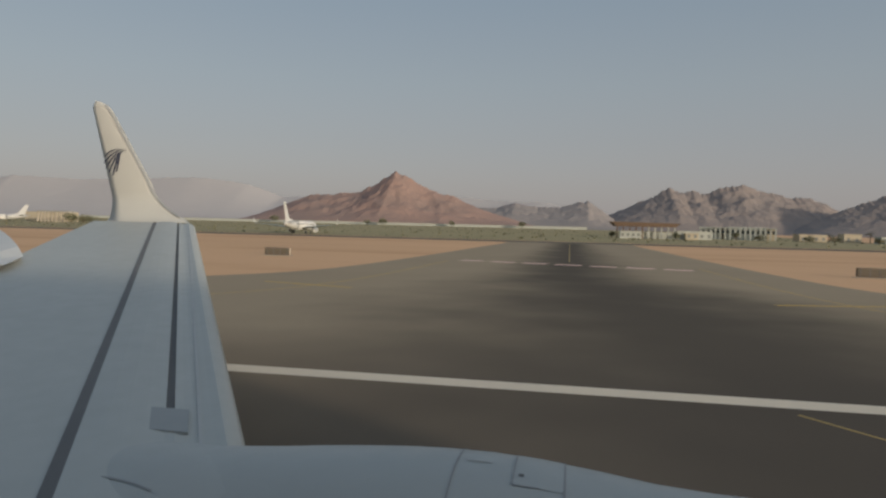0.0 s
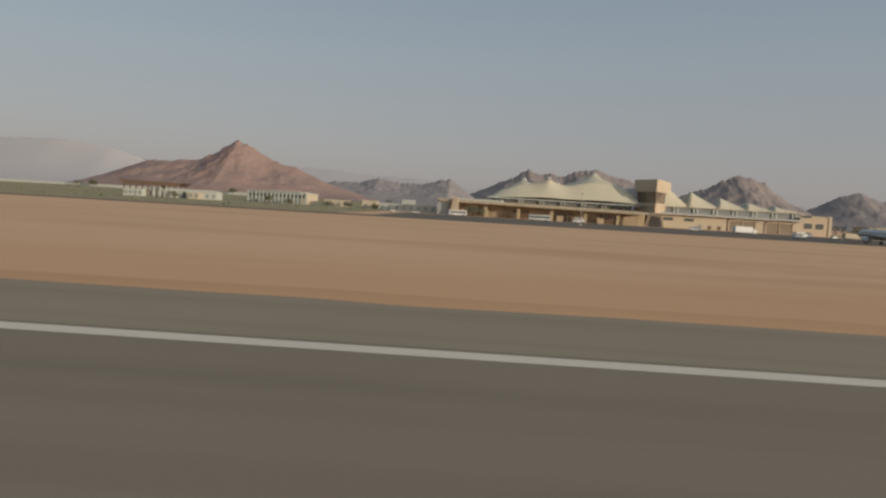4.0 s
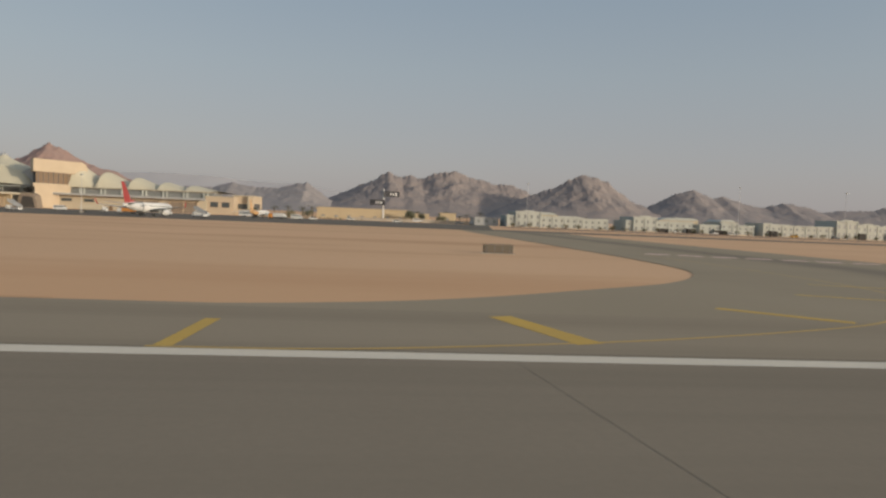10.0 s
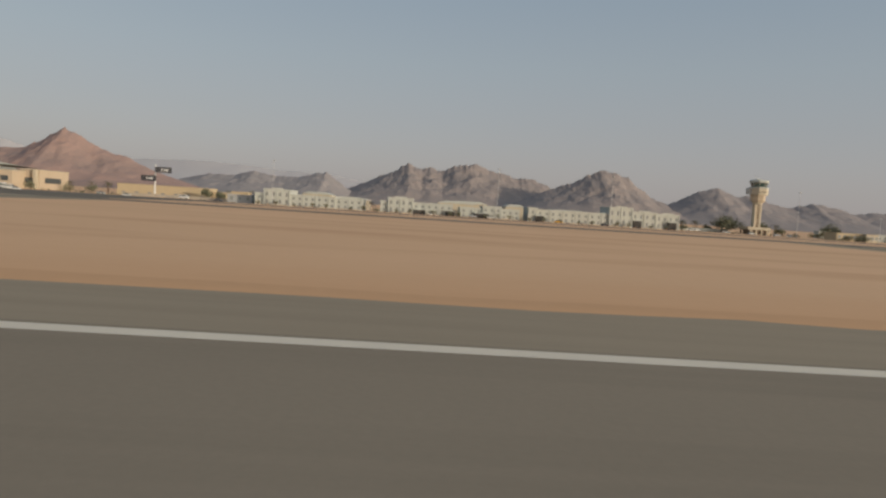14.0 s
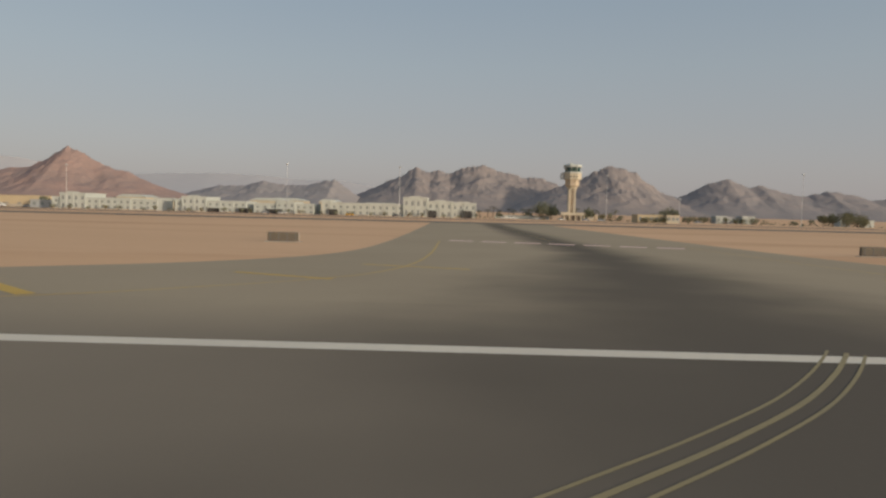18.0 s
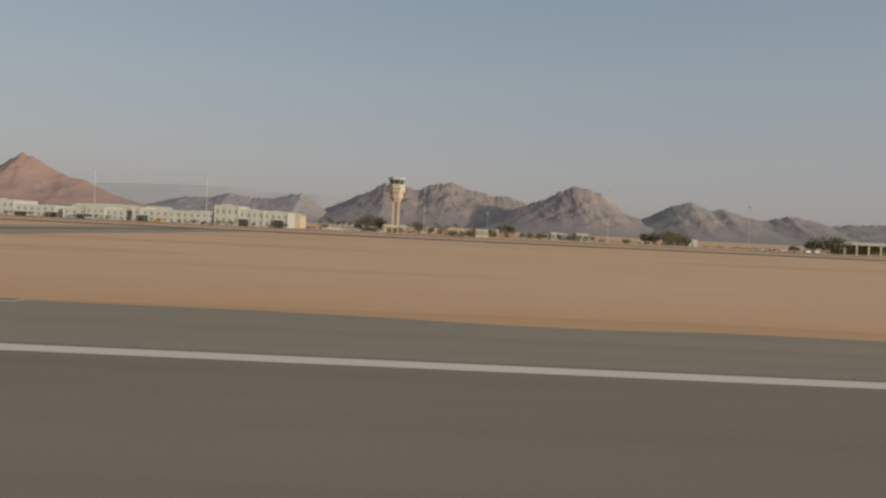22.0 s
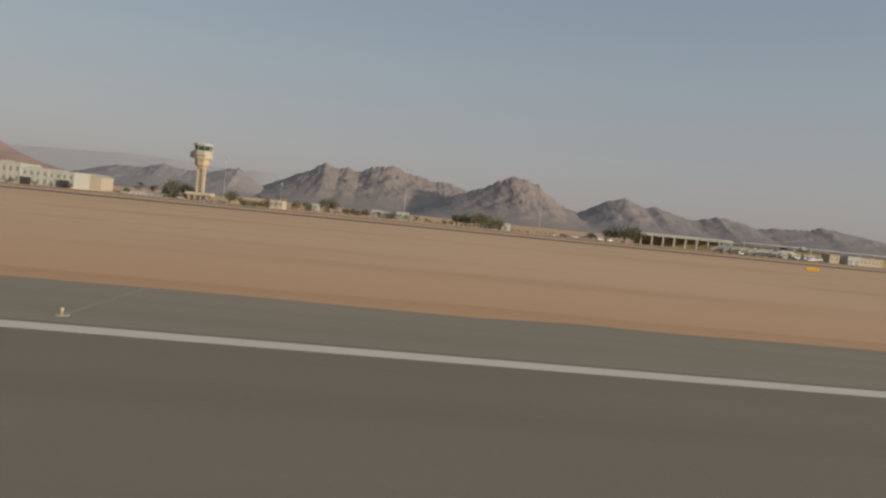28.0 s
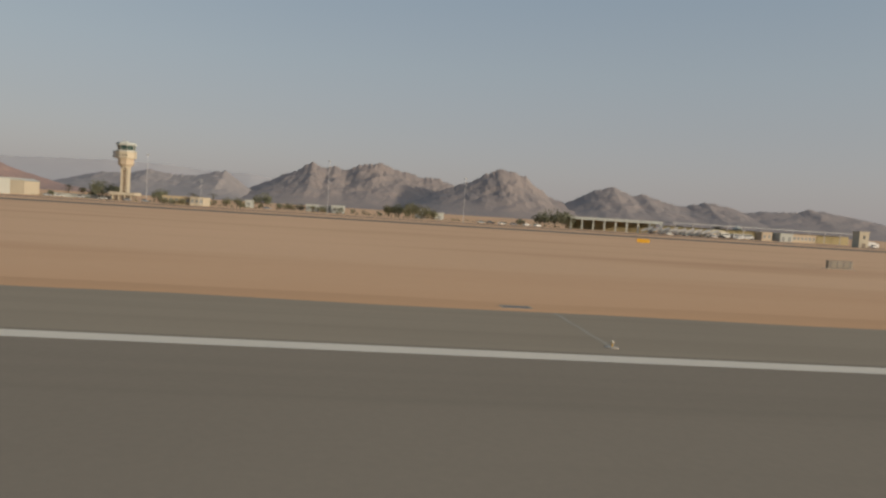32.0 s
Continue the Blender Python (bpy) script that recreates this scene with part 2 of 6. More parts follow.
def sand_material():
    """Raked desert sand, with darker drift lines that run along the runway."""
    m = mat("sand", (0.66, 0.422, 0.253), (0.58, 0.367, 0.217), rough=1.0, grain=1.6, patch=0.035, bump=0.25, spec=0.02)
    n, ln = m.node_tree.nodes, m.node_tree.links
    b = n["Principled BSDF"]
    old = b.inputs["Base Color"].links[0].from_socket
    tc, mp, drift = n.new("ShaderNodeTexCoord"), n.new("ShaderNodeMapping"), n.new("ShaderNodeTexNoise")
    mp.inputs["Scale"].default_value = (0.022, 0.11, 1)
    drift.inputs["Scale"].default_value, drift.inputs["Detail"].default_value = 1.0, 6
    ln.new(tc.outputs["Object"], mp.inputs[0])
    ln.new(mp.outputs[0], drift.inputs["Vector"])
    r = n.new("ShaderNodeMapRange")
    r.inputs["From Min"].default_value, r.inputs["From Max"].default_value = 0.52, 0.72
    r.inputs["To Max"].default_value = 0.75
    ln.new(drift.outputs["Fac"], r.inputs["Value"])
    mix = n.new("ShaderNodeMix")
    mix.data_type = "RGBA"
    ln.new(r.outputs[0], mix.inputs[0])
    ln.new(old, mix.inputs[6])
    mix.inputs[7].default_value = (0.51, 0.305, 0.175, 1)
    # rust-red sand blown against the pavements in ragged tongues; paling beyond is painted haze
    xyz, ragged, edge, red = n.new("ShaderNodeSeparateXYZ"), n.new("ShaderNodeMath"), n.new("ShaderNodeMapRange"), n.new("ShaderNodeMix")
    ln.new(tc.outputs["Object"], xyz.inputs[0])
    ragged.operation = "MULTIPLY_ADD"
    ragged.inputs[1].default_value = -34 * S
    ln.new(drift.outputs["Fac"], ragged.inputs[0])
    ln.new(xyz.outputs[1], ragged.inputs[2])
    edge.interpolation_type = "SMOOTHSTEP"
    edge.inputs["From Min"].default_value, edge.inputs["From Max"].default_value = 8 * S, 38 * S
    edge.inputs["To Min"].default_value, edge.inputs["To Max"].default_value = 0.7, 0.0
    ln.new(ragged.outputs[0], edge.inputs["Value"])
    red.data_type = "RGBA"
    ln.new(edge.outputs[0], red.inputs[0])
    ln.new(mix.outputs[2], red.inputs[6])
    red.inputs[7].default_value = (0.585, 0.348, 0.192, 1)
    ln.new(red.outputs[2], b.inputs["Base Color"])
    return m


def asphalt_material(name, c, c2):
    """Dusty asphalt with streaks along the runway."""
    m = mat(name, c, c2, rough=0.95, grain=9, patch=0.1, bump=0.05, spec=0.03)
    n, ln = m.node_tree.nodes, m.node_tree.links
    ln.new(asphalt_colour(n, ln, (c, c2)), n["Principled BSDF"].inputs["Base Color"])
    return m


def glass_material(name, c, rough=0.12):
    m = bpy.data.materials.new(name)
    m.use_nodes = True
    b = m.node_tree.nodes["Principled BSDF"]
    b.inputs["Base Color"].default_value = (*c, 1)
    b.inputs["Roughness"].default_value = rough
    b.inputs["Specular IOR Level"].default_value = 0.7
    return m


def rock_material(name, c, c2, scale, relief=0.34):
    """Bare rock with bands and gullies."""
    m = mat(name, c, c2, rough=0.95, grain=scale * 9, patch=scale, bump=0.0, mixing=0.9)
    n, ln = m.node_tree.nodes, m.node_tree.links
    b = n["Principled BSDF"]
    tc, mp, ns, bp = n.new("ShaderNodeTexCoord"), n.new("ShaderNodeMapping"), n.new("ShaderNodeTexNoise"), n.new("ShaderNodeBump")
    mp.inputs["Scale"].default_value = (1, 0.7, 0.3)
    ns.inputs["Scale"].default_value, ns.inputs["Detail"].default_value, ns.inputs["Roughness"].default_value = scale * 2.2, 8, 0.62
    ln.new(tc.outputs["Object"], mp.inputs[0])
    ln.new(mp.outputs[0], ns.inputs["Vector"])
    bp.inputs["Strength"].default_value, bp.inputs["Distance"].default_value = relief, 0.07 / scale
    ln.new(ns.outputs["Fac"], bp.inputs["Height"])
    ln.new(bp.outputs[0], b.inputs["Normal"])
    return m


SAND = sand_material()
RED_SAND = mat("reddish_drift_sand", (0.575, 0.345, 0.19), (0.51, 0.305, 0.168), rough=1.0, grain=1.6, patch=0.08, bump=0.25, spec=0.02)
RUNWAY = asphalt_material("runway_asphalt", *RUNWAY_TONES)
SHOULDER = asphalt_material("shoulder_asphalt", *SHOULDER_TONES)
APRON = asphalt_material("apron_asphalt", (0.19, 0.164, 0.13), (0.158, 0.137, 0.11))
TAXI = rubbered("taxiway_asphalt", (0.3402, 0.2804, 0.198), (0.215, 0.181, 0.138), 5.6 * S)
WORN = (0.232, 0.191, 0.142)
TAXI_DARK = rubbered("dark_taxiway_asphalt", (0.375, 0.302, 0.208), (0.11, 0.093, 0.074), 5.2 * S, -6 * S)
TAXI_WIDE = rubbered("wide_rubbered_asphalt", (0.3486, 0.2855, 0.2024), (0.081, 0.071, 0.060), 8.5 * S, 8 * S)
TURN = rubbered("turning_rubber", (0.375, 0.302, 0.208), (0.11, 0.093, 0.074), 5.8 * S, -6 * S, WORN)
TURN_MID = rubbered("middle_turning_rubber", (0.3402, 0.2804, 0.198), (0.215, 0.181, 0.138), 5.6 * S, 0.0, (0.25, 0.207, 0.154))
TURN_WIDE = rubbered("wide_turning_rubber", (0.3486, 0.2855, 0.2024), (0.081, 0.071, 0.060), 8.5 * S, 8 * S, WORN)
SCRUB = mat("dry_scrub", (0.37, 0.31, 0.19), (0.25, 0.235, 0.13), rough=1.0, grain=0.8, patch=0.06, bump=0.3, spec=0.02)
CONCRETE = mat("pale_concrete", (0.42, 0.37, 0.30), (0.33, 0.29, 0.235), rough=0.9, grain=3, patch=0.15)
WHITE_LINE = mat("worn_white_paint", (0.66, 0.585, 0.465), (0.57, 0.505, 0.405), rough=0.9, spec=0.12, grain=5, patch=0.4)
YELLOW_LINE = mat("worn_yellow_paint", (0.55, 0.345, 0.065), (0.44, 0.29, 0.08), rough=0.8, grain=5, patch=0.5)
FADED_YELLOW = mat("faded_yellow_paint", (0.51, 0.335, 0.095), (0.41, 0.28, 0.105), rough=0.85, grain=5, patch=0.5)
PINK_LINE = mat("worn_red_white_paint", (0.74, 0.5, 0.42), (0.62, 0.4, 0.33), rough=0.8, grain=4, patch=0.6)
RUBBER_MARK = mat("tyre_rubber_mark", (0.165, 0.145, 0.115), (0.19, 0.166, 0.13), rough=0.85, grain=6, patch=0.8)
RED_ROCK = rock_material("red_granite", (0.325, 0.212, 0.172), (0.235, 0.172, 0.15), 0.014, 0.24)
GREY_ROCK = rock_material("grey_granite", (0.268, 0.222, 0.196), (0.215, 0.187, 0.175), 0.016, 0.2)
# distance haze over the low ridge is put into this rock colour
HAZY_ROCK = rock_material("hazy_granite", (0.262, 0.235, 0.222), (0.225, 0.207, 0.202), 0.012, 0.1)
# grey granite darkened: the range's shade is painted into the colour
DARK_ROCK = rock_material("shade_toned_granite", (0.24, 0.206, 0.191), (0.203, 0.182, 0.175), 0.015, 0.2)
# far rock paled towards the sky's tone; the haze is painted, not air
PALE_ROCK = rock_material("haze_paled_rock", (0.368, 0.354, 0.354), (0.36, 0.347, 0.348), 0.004, 0.0)
WHITE_WALL = mat("white_render", (0.428, 0.44, 0.395), (0.38, 0.392, 0.354), rough=0.85, grain=2, patch=0.3, bump=0.05)
# sunlit copy of the white render; the sun's warmth is in the colour
SUNNY_WALL = mat("sunlit_white_render", (0.432, 0.434, 0.382), (0.388, 0.39, 0.345), rough=0.85, grain=2, patch=0.3, bump=0.05)
CREAM_WALL = mat("cream_render", (0.465, 0.405, 0.3), (0.41, 0.355, 0.265), rough=0.85, grain=2, patch=0.3, bump=0.05)
TAN_WALL = mat("tan_render", (0.45, 0.365, 0.235), (0.4, 0.322, 0.21), rough=0.85, grain=2, patch=0.3, bump=0.05)
PEACH_WALL = mat("peach_panel", (0.465, 0.378, 0.272), (0.41, 0.333, 0.24), rough=0.8, grain=2, patch=0.25, bump=0.05)
MEMBRANE = mat("tent_membrane", (0.485, 0.445, 0.33), (0.435, 0.4, 0.3), rough=0.75, grain=1.2, patch=0.12, bump=0.03)
# grey sheet; also the painted shade of the end vault and cargo shed
SHADE_ROOF = mat("grey_sheet_and_shade", (0.36, 0.36, 0.345), (0.31, 0.31, 0.3), rough=0.6, grain=2, patch=0.2, bump=0.05)
BROWN_ROOF = mat("brown_timber_roof", (0.145, 0.095, 0.062), (0.11, 0.075, 0.05), rough=0.8, grain=3, patch=0.3)
# dark brown that carries painted shade in openings and recesses
DARK_IN = mat("dark_brown_shade_tone", (0.24, 0.195, 0.15), (0.19, 0.155, 0.12), rough=0.9, grain=2, patch=0.3)
# near-black colour for the painted shade inside doorways and bays
DOOR_DARK = mat("painted_doorway_shade", (0.06, 0.055, 0.05), (0.045, 0.042, 0.04), rough=0.9, grain=2, patch=0.3)
MARKER_BACK = mat("dark_green_steel", (0.062, 0.058, 0.045), (0.085, 0.078, 0.06), rough=0.75, grain=5, patch=1.2)
PALE_SIGN = mat("pale_sign_steel", (0.23, 0.2, 0.155), (0.19, 0.165, 0.13), rough=0.7, grain=4, patch=0.9)
GLASS = glass_material("tinted_glass", (0.06, 0.07, 0.072), 0.2)
PALE_GLASS = glass_material("dusty_window_glass", (0.19, 0.195, 0.185), 0.4)
TEAL_GLASS = glass_material("green_tinted_glass", (0.03, 0.06, 0.055), 0.08)
BROWN_GLASS = glass_material("bronze_glass", (0.17, 0.115, 0.07), 0.15)
WHITE_PAINT = mat("gloss_white_paint", (0.58, 0.575, 0.545), (0.51, 0.505, 0.48), rough=0.4, grain=4, patch=0.3, bump=0.0, spec=0.4)
WING_PAINT = mat("grey_white_aircraft_paint", (0.4, 0.416, 0.393), (0.358, 0.373, 0.353), rough=0.5, grain=7, patch=0.6, bump=0.02, spec=0.4)
PANEL_GREY = mat("grey_panel_paint", (0.29, 0.305, 0.30), (0.26, 0.275, 0.27), rough=0.5, grain=7, patch=0.6, bump=0.02, spec=0.4)
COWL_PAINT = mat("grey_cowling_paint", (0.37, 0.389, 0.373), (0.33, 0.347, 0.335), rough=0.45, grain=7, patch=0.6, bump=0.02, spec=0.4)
WING_DARK = mat("dark_gap", (0.12, 0.122, 0.122), (0.16, 0.16, 0.158), rough=0.8, grain=6, patch=1.0)
WING_GREY = mat("grey_panel", (0.43, 0.44, 0.43), (0.37, 0.38, 0.37), rough=0.5, grain=6, patch=1.0)
ALLOY = mat("bare_alloy", (0.62, 0.62, 0.62), (0.5, 0.5, 0.5), rough=0.35, metal=0.9, grain=8, patch=0.8, bump=0.02)
SEAM_GREY = mat("grey_seam", (0.26, 0.265, 0.26), (0.31, 0.315, 0.31), rough=0.7, grain=6, patch=1.0)
WINGLET_PAINT = mat("cream_white_paint", (0.5152, 0.5022, 0.4512), (0.4692, 0.4557, 0.4133), rough=0.45, grain=5, patch=0.5, bump=0.0)
PALE_FILL = mat("pale_mortar", (0.4704, 0.43, 0.352), (0.3864, 0.3526, 0.286), rough=0.95, grain=6, patch=0.8)
TRENCH_FILL = mat("trench_mortar", (0.3276, 0.2881, 0.22), (0.2772, 0.2451, 0.1848), rough=0.95, grain=6, patch=0.8)
WORN_YELLOW = mat("worn_thin_yellow_paint", (0.29, 0.228, 0.112), (0.22, 0.18, 0.105), rough=0.85, grain=5, patch=0.5)
LEAD_YELLOW = mat("rubbed_yellow_paint", (0.42, 0.30, 0.105), (0.32, 0.24, 0.10), rough=0.85, grain=5, patch=0.5)
EMBLEM = mat("dark_blue_emblem", (0.02, 0.025, 0.05), (0.03, 0.035, 0.06), rough=0.5)
TYRE = mat("tyre_rubber", (0.03, 0.03, 0.03), (0.045, 0.043, 0.04), rough=0.85)
MAST_GREY = mat("pale_galvanised_mast", (0.5, 0.49, 0.47), (0.43, 0.425, 0.41), rough=0.7, grain=5, patch=0.8)
STEEL = mat("galvanised_steel", (0.33, 0.32, 0.31), (0.28, 0.275, 0.265), rough=0.6, metal=0.2, grain=5, patch=0.8)
SIGN_BACK = mat("dark_sign_steel", (0.11, 0.092, 0.068), (0.135, 0.112, 0.084), rough=0.7, grain=4, patch=0.9)
SOFT_ORANGE = mat("pale_orange_livery", (0.50, 0.31, 0.15), (0.44, 0.28, 0.15), rough=0.5)
RUST = mat("rusty_paint", (0.33, 0.12, 0.04), (0.27, 0.1, 0.04), rough=0.7)
ORANGE = mat("orange_paint", (0.60, 0.265, 0.07), (0.5, 0.225, 0.065), rough=0.6)
SIGN_YELLOW = mat("yellow_sign_face", (0.68, 0.36, 0.02), (0.6, 0.31, 0.02), rough=0.5)
RED_PAINT = mat("red_tail_paint", (0.32, 0.055, 0.05), (0.28, 0.05, 0.045), rough=0.4)
TEAL_PAINT = mat("teal_tail_paint", (0.03, 0.06, 0.11), (0.035, 0.09, 0.15), rough=0.4)
PALE_BLUE_PAINT = mat("pale_blue_fin_paint", (0.34, 0.42, 0.47), (0.42, 0.47, 0.5), rough=0.4, grain=1.2, patch=0.5)
GREEN_PAINT = mat("green_livery_paint", (0.10, 0.21, 0.22), (0.08, 0.18, 0.21), rough=0.4)
BOARD = mat("dark_billboard_face", (0.05, 0.05, 0.055), (0.07, 0.068, 0.07), rough=0.5)
BARK = mat("bark", (0.16, 0.11, 0.07), (0.11, 0.075, 0.05), rough=0.9, grain=8)
LEAF = mat("dusty_leaves", (0.15, 0.152, 0.095), (0.105, 0.11, 0.07), rough=0.7, grain=3, patch=0.8)
LEAF_OLIVE = mat("olive_leaves", (0.155, 0.145, 0.08), (0.11, 0.105, 0.058), rough=0.7, grain=3, patch=0.8)
FROND = mat("palm_fronds", (0.07, 0.075, 0.035), (0.10, 0.085, 0.045), rough=0.7, grain=3, patch=0.8)


# ---- builders (all lengths in plan metres; part() brings them to world metres) ----
def part(name, bm, material, parent=None, label="", smooth=False):
    me = bpy.data.meshes.new(name)
    bmesh.ops.recalc_face_normals(bm, faces=bm.faces[:])
    if max(v.co.z for v in bm.verts) - min(v.co.z for v in bm.verts) < 1e-5:
        for f in bm.faces:
            f.normal_update()
            if f.normal.z < 0:
                f.normal_flip()
    bm.transform(Matrix.Scale(S, 4))
    bm.to_mesh(me)
    bm.free()
    me.materials.append(material)
    if smooth:
        me.polygons.foreach_set("use_smooth", [True] * len(me.polygons))
    ob = new(name, me)
    if parent:
        ob.parent = parent
    if label:
        ob["label"] = label
    return ob


def again(name, ob, parent, x=0.0, y=0.0, z=0.0, rz=0.0, label=""):
    """One more piece on the mesh of ob."""
    o = new(name, ob.data)
    o.parent = parent
    o.matrix_basis = pose(S * x, S * y, S * z, 0, 0, rz)
    if label:
        o["label"] = label
    return o


def fall(y):
    """The ground drains away from the runway: 0.8 m down by y = 200."""
    return 0.0 if y < 30 else -0.8 * (min(y, 200) - 30) / 170


def climb(y):
    """The scrub verge west of the apron climbs to the boundary wall."""
    return 4.6 * max(0.0, (min(y, 884) - 300) / 584) ** 2


def at(x, y, z=0.0, rz=0.0):
    return pose(S * x, S * y, S * z, 0, 0, rz)


def thing(name, label, category, x=0.0, y=0.0, z=0.0, rz=0.0, group="", kind=""):
    ob = new(name)
    ob.empty_display_size = 0.2
    ob.matrix_basis = at(x, y, z + fall(y), rz)
    return tagged(ob, label, category, group, kind)


def box(bm, x0, x1, y0, y1, z0, z1):
    v = [bm.verts.new(p) for p in ((x0, y0, z0), (x1, y0, z0), (x1, y1, z0), (x0, y1, z0), (x0, y0, z1), (x1, y0, z1), (x1, y1, z1), (x0, y1, z1))]
    for f in ((3, 2, 1, 0), (4, 5, 6, 7), (0, 1, 5, 4), (1, 2, 6, 5), (2, 3, 7, 6), (3, 0, 4, 7)):
        bm.faces.new([v[i] for i in f])
    return bm


def boxes(*b):
    bm = bmesh.new()
    for q in b:
        box(bm, *q)
    return bm


def prism(bm, pts, a, b, axis="z"):
    """A polygon drawn out from a to b along an axis. pts: (x, y) for z, (x, z) for y, (y, z) for x."""
    put = {"z": lambda p, h: (p[0], p[1], h), "y": lambda p, h: (p[0], h, p[1]), "x": lambda p, h: (h, p[0], p[1])}[axis]
    lo, hi = [bm.verts.new(put(p, a)) for p in pts], [bm.verts.new(put(p, b)) for p in pts]
    n = len(pts)
    bm.faces.new(lo[::-1])
    bm.faces.new(hi)
    for i in range(n):
        bm.faces.new((lo[i], lo[(i + 1) % n], hi[(i + 1) % n], hi[i]))
    return bm


def lathe(bm, prof, n=16, axis="z", cx=0.0, cy=0.0, cz=0.0, sx=1.0, sy=1.0, turn=0.0):
    """A profile of (radius, height) turned round an axis through (cx, cy, cz)."""
    rings = []
    for r, h in prof:
        ring = []
        for i in range(n):
            a = 2 * math.pi * (i + turn) / n
            u, w = r * math.cos(a) * sx, r * math.sin(a) * sy
            ring.append(bm.verts.new({"z": (cx + u, cy + w, cz + h), "x": (cx + h, cy + u, cz + w), "y": (cx + u, cy + h, cz + w)}[axis]))
        rings.append(ring)
    for a, b in zip(rings, rings[1:]):
        for i in range(n):
            bm.faces.new((a[i], a[(i + 1) % n], b[(i + 1) % n], b[i]))
    bm.faces.new(rings[0][::-1])
    bm.faces.new(rings[-1])
    return bm


def strip(bm, pts, w, z):
    """A flat band of width w along pts (x, y)."""
    prev = None
    for i, p in enumerate(pts):
        a, b = pts[max(i - 1, 0)], pts[min(i + 1, len(pts) - 1)]
        d = Vector((b[0] - a[0], b[1] - a[1])).normalized()
        nx, ny = -d.y * w / 2, d.x * w / 2
        cur = (bm.verts.new((p[0] + nx, p[1] + ny, z)), bm.verts.new((p[0] - nx, p[1] - ny, z)))
        if prev:
            bm.faces.new((prev[0], prev[1], cur[1], cur[0]))
        prev = cur
    return bm


def sheet(bm, pts, z):
    bm.faces.new([bm.verts.new((x, y, z)) for x, y in pts])
    return bm


# ---- ground and pavements ----
bm = bmesh.new()
lines = [-8200, -200, 30, 200, 1000, 3000, 8200]
grid = [[bm.verts.new((-8200 + 1640 * i, y, fall(y))) for y in lines] for i in range(11)]
for a, b in zip(grid, grid[1:]):
    for k in range(len(lines) - 1):
        bm.faces.new((a[k], b[k], b[k + 1], a[k + 1]))
ground = part("ground", bm, SAND)
tagged(ground, "reddish raked desert sand stretching to the mountains", "ground", kind="structure")

X0, X1 = -1400, 2600
runway = tagged(part("runway", sheet(bmesh.new(), ((X0, -27), (X1, -27), (X1, 18.05), (X0, 18.05)), 0.03), RUNWAY), "brownish grey worn asphalt runway", "runway", kind="structure")
shoulder = tagged(part("runway_shoulder", sheet(bmesh.new(), ((X0, 18.05), (X1, 18.05), (X1, 26.4), (X0, 26.4)), 0.03), SHOULDER), "pale dusty asphalt shoulder beside the runway", "pavement", kind="structure")
line = tagged(part("runway_edge_line", sheet(bmesh.new(), ((X0, 16.88), (X1, 16.88), (X1, 17.72), (X0, 17.72)), 0.040), WHITE_LINE), "long worn white edge line on the runway", "road marking", kind="structure")
bm = bmesh.new()
last = None
for i in range(1000):
    x = X0 + 4 * i
    d = 0.7 * noise.noise((x * 0.13, 3.1, 0)) + 0.4 * noise.noise((x * 0.5, 7.7, 0))
    e = 0.9 * noise.noise((x * 0.1, 9.1, 0))
    # the drift thins out towards the taxiway mouths
    room = min(max(c - 57 - x, x - c - 57 * k - 4) for c, k in ((-1.0, 1.0), (604.2, 0.8), (870.4, 1.0)))
    f = min(1.0, max(0.0, room / 26))
    row = [bm.verts.new((x, 26.8 + (y - 26.8) * f, 0.002 + z * f)) for y, z in ((25.6 + d, 0.03), (26.2 + d, 0.048), (27.0 + e, 0.043), (28.6 + e, 0.002))]
    if last and room > 0:
        for k in range(3):
            bm.faces.new((last[k], row[k], row[k + 1], last[k + 1]))
    last = row
tagged(part("sand_drift", bm, RED_SAND), "uneven edge of drifted sand on the shoulder", "sand", kind="stuff")

# the parallel taxiway, its far verge and the apron before the terminal
tagged(part("parallel_taxiway", sheet(bmesh.new(), ((X0, 236), (X1, 236), (X1, 262), (X0, 262)), -0.75), APRON), "dark asphalt taxiway parallel to the runway", "taxiway", kind="structure")
tagged(part("apron", sheet(bmesh.new(), ((205, 262), (600, 262), (620, 398), (205, 402)), -0.74), APRON), "dark asphalt apron in front of the terminal", "apron", kind="structure")
tagged(part("service_road", sheet(bmesh.new(), ((620, 330), (1500, 318), (1500, 336), (620, 350)), -0.74), APRON), "asphalt service road before the white offices", "road", kind="structure")
bm = bmesh.new()
rows = [[bm.verts.new((x, y, climb(y) - 0.75)) for x in (X0, -700, 0, 190)] for y in (270, 380, 480, 580, 680, 780, 884, 960)]
for a, b in zip(rows, rows[1:]):
    for k in range(3):
        bm.faces.new((a[k], a[k + 1], b[k + 1], b[k]))
tagged(part("verge", bm, SCRUB), "olive dry scrub verge beyond the taxiway", "scrub", kind="structure")


def flow(pts, n=5):
    """A smooth line through pts."""
    out = []
    for i in range(len(pts) - 1):
        p0, p1, p2, p3 = (Vector(pts[min(max(i + d, 0), len(pts) - 1)]) for d in (-1, 0, 1, 2))
        for k in range(n):
            u = k / n
            out.append(0.5 * (2 * p1 + (p2 - p0) * u + (2 * p0 - 5 * p1 + 4 * p2 - p3) * u * u + (3 * p1 - p0 - 3 * p2 + p3) * u ** 3))
    return [(p.x, p.y) for p in out] + [pts[-1]]


def lay(bm, z):
    """Lowers a flat mesh onto the falling ground."""
    for v in bm.verts:
        v.co.z = fall(v.co.y) + z
    return bm


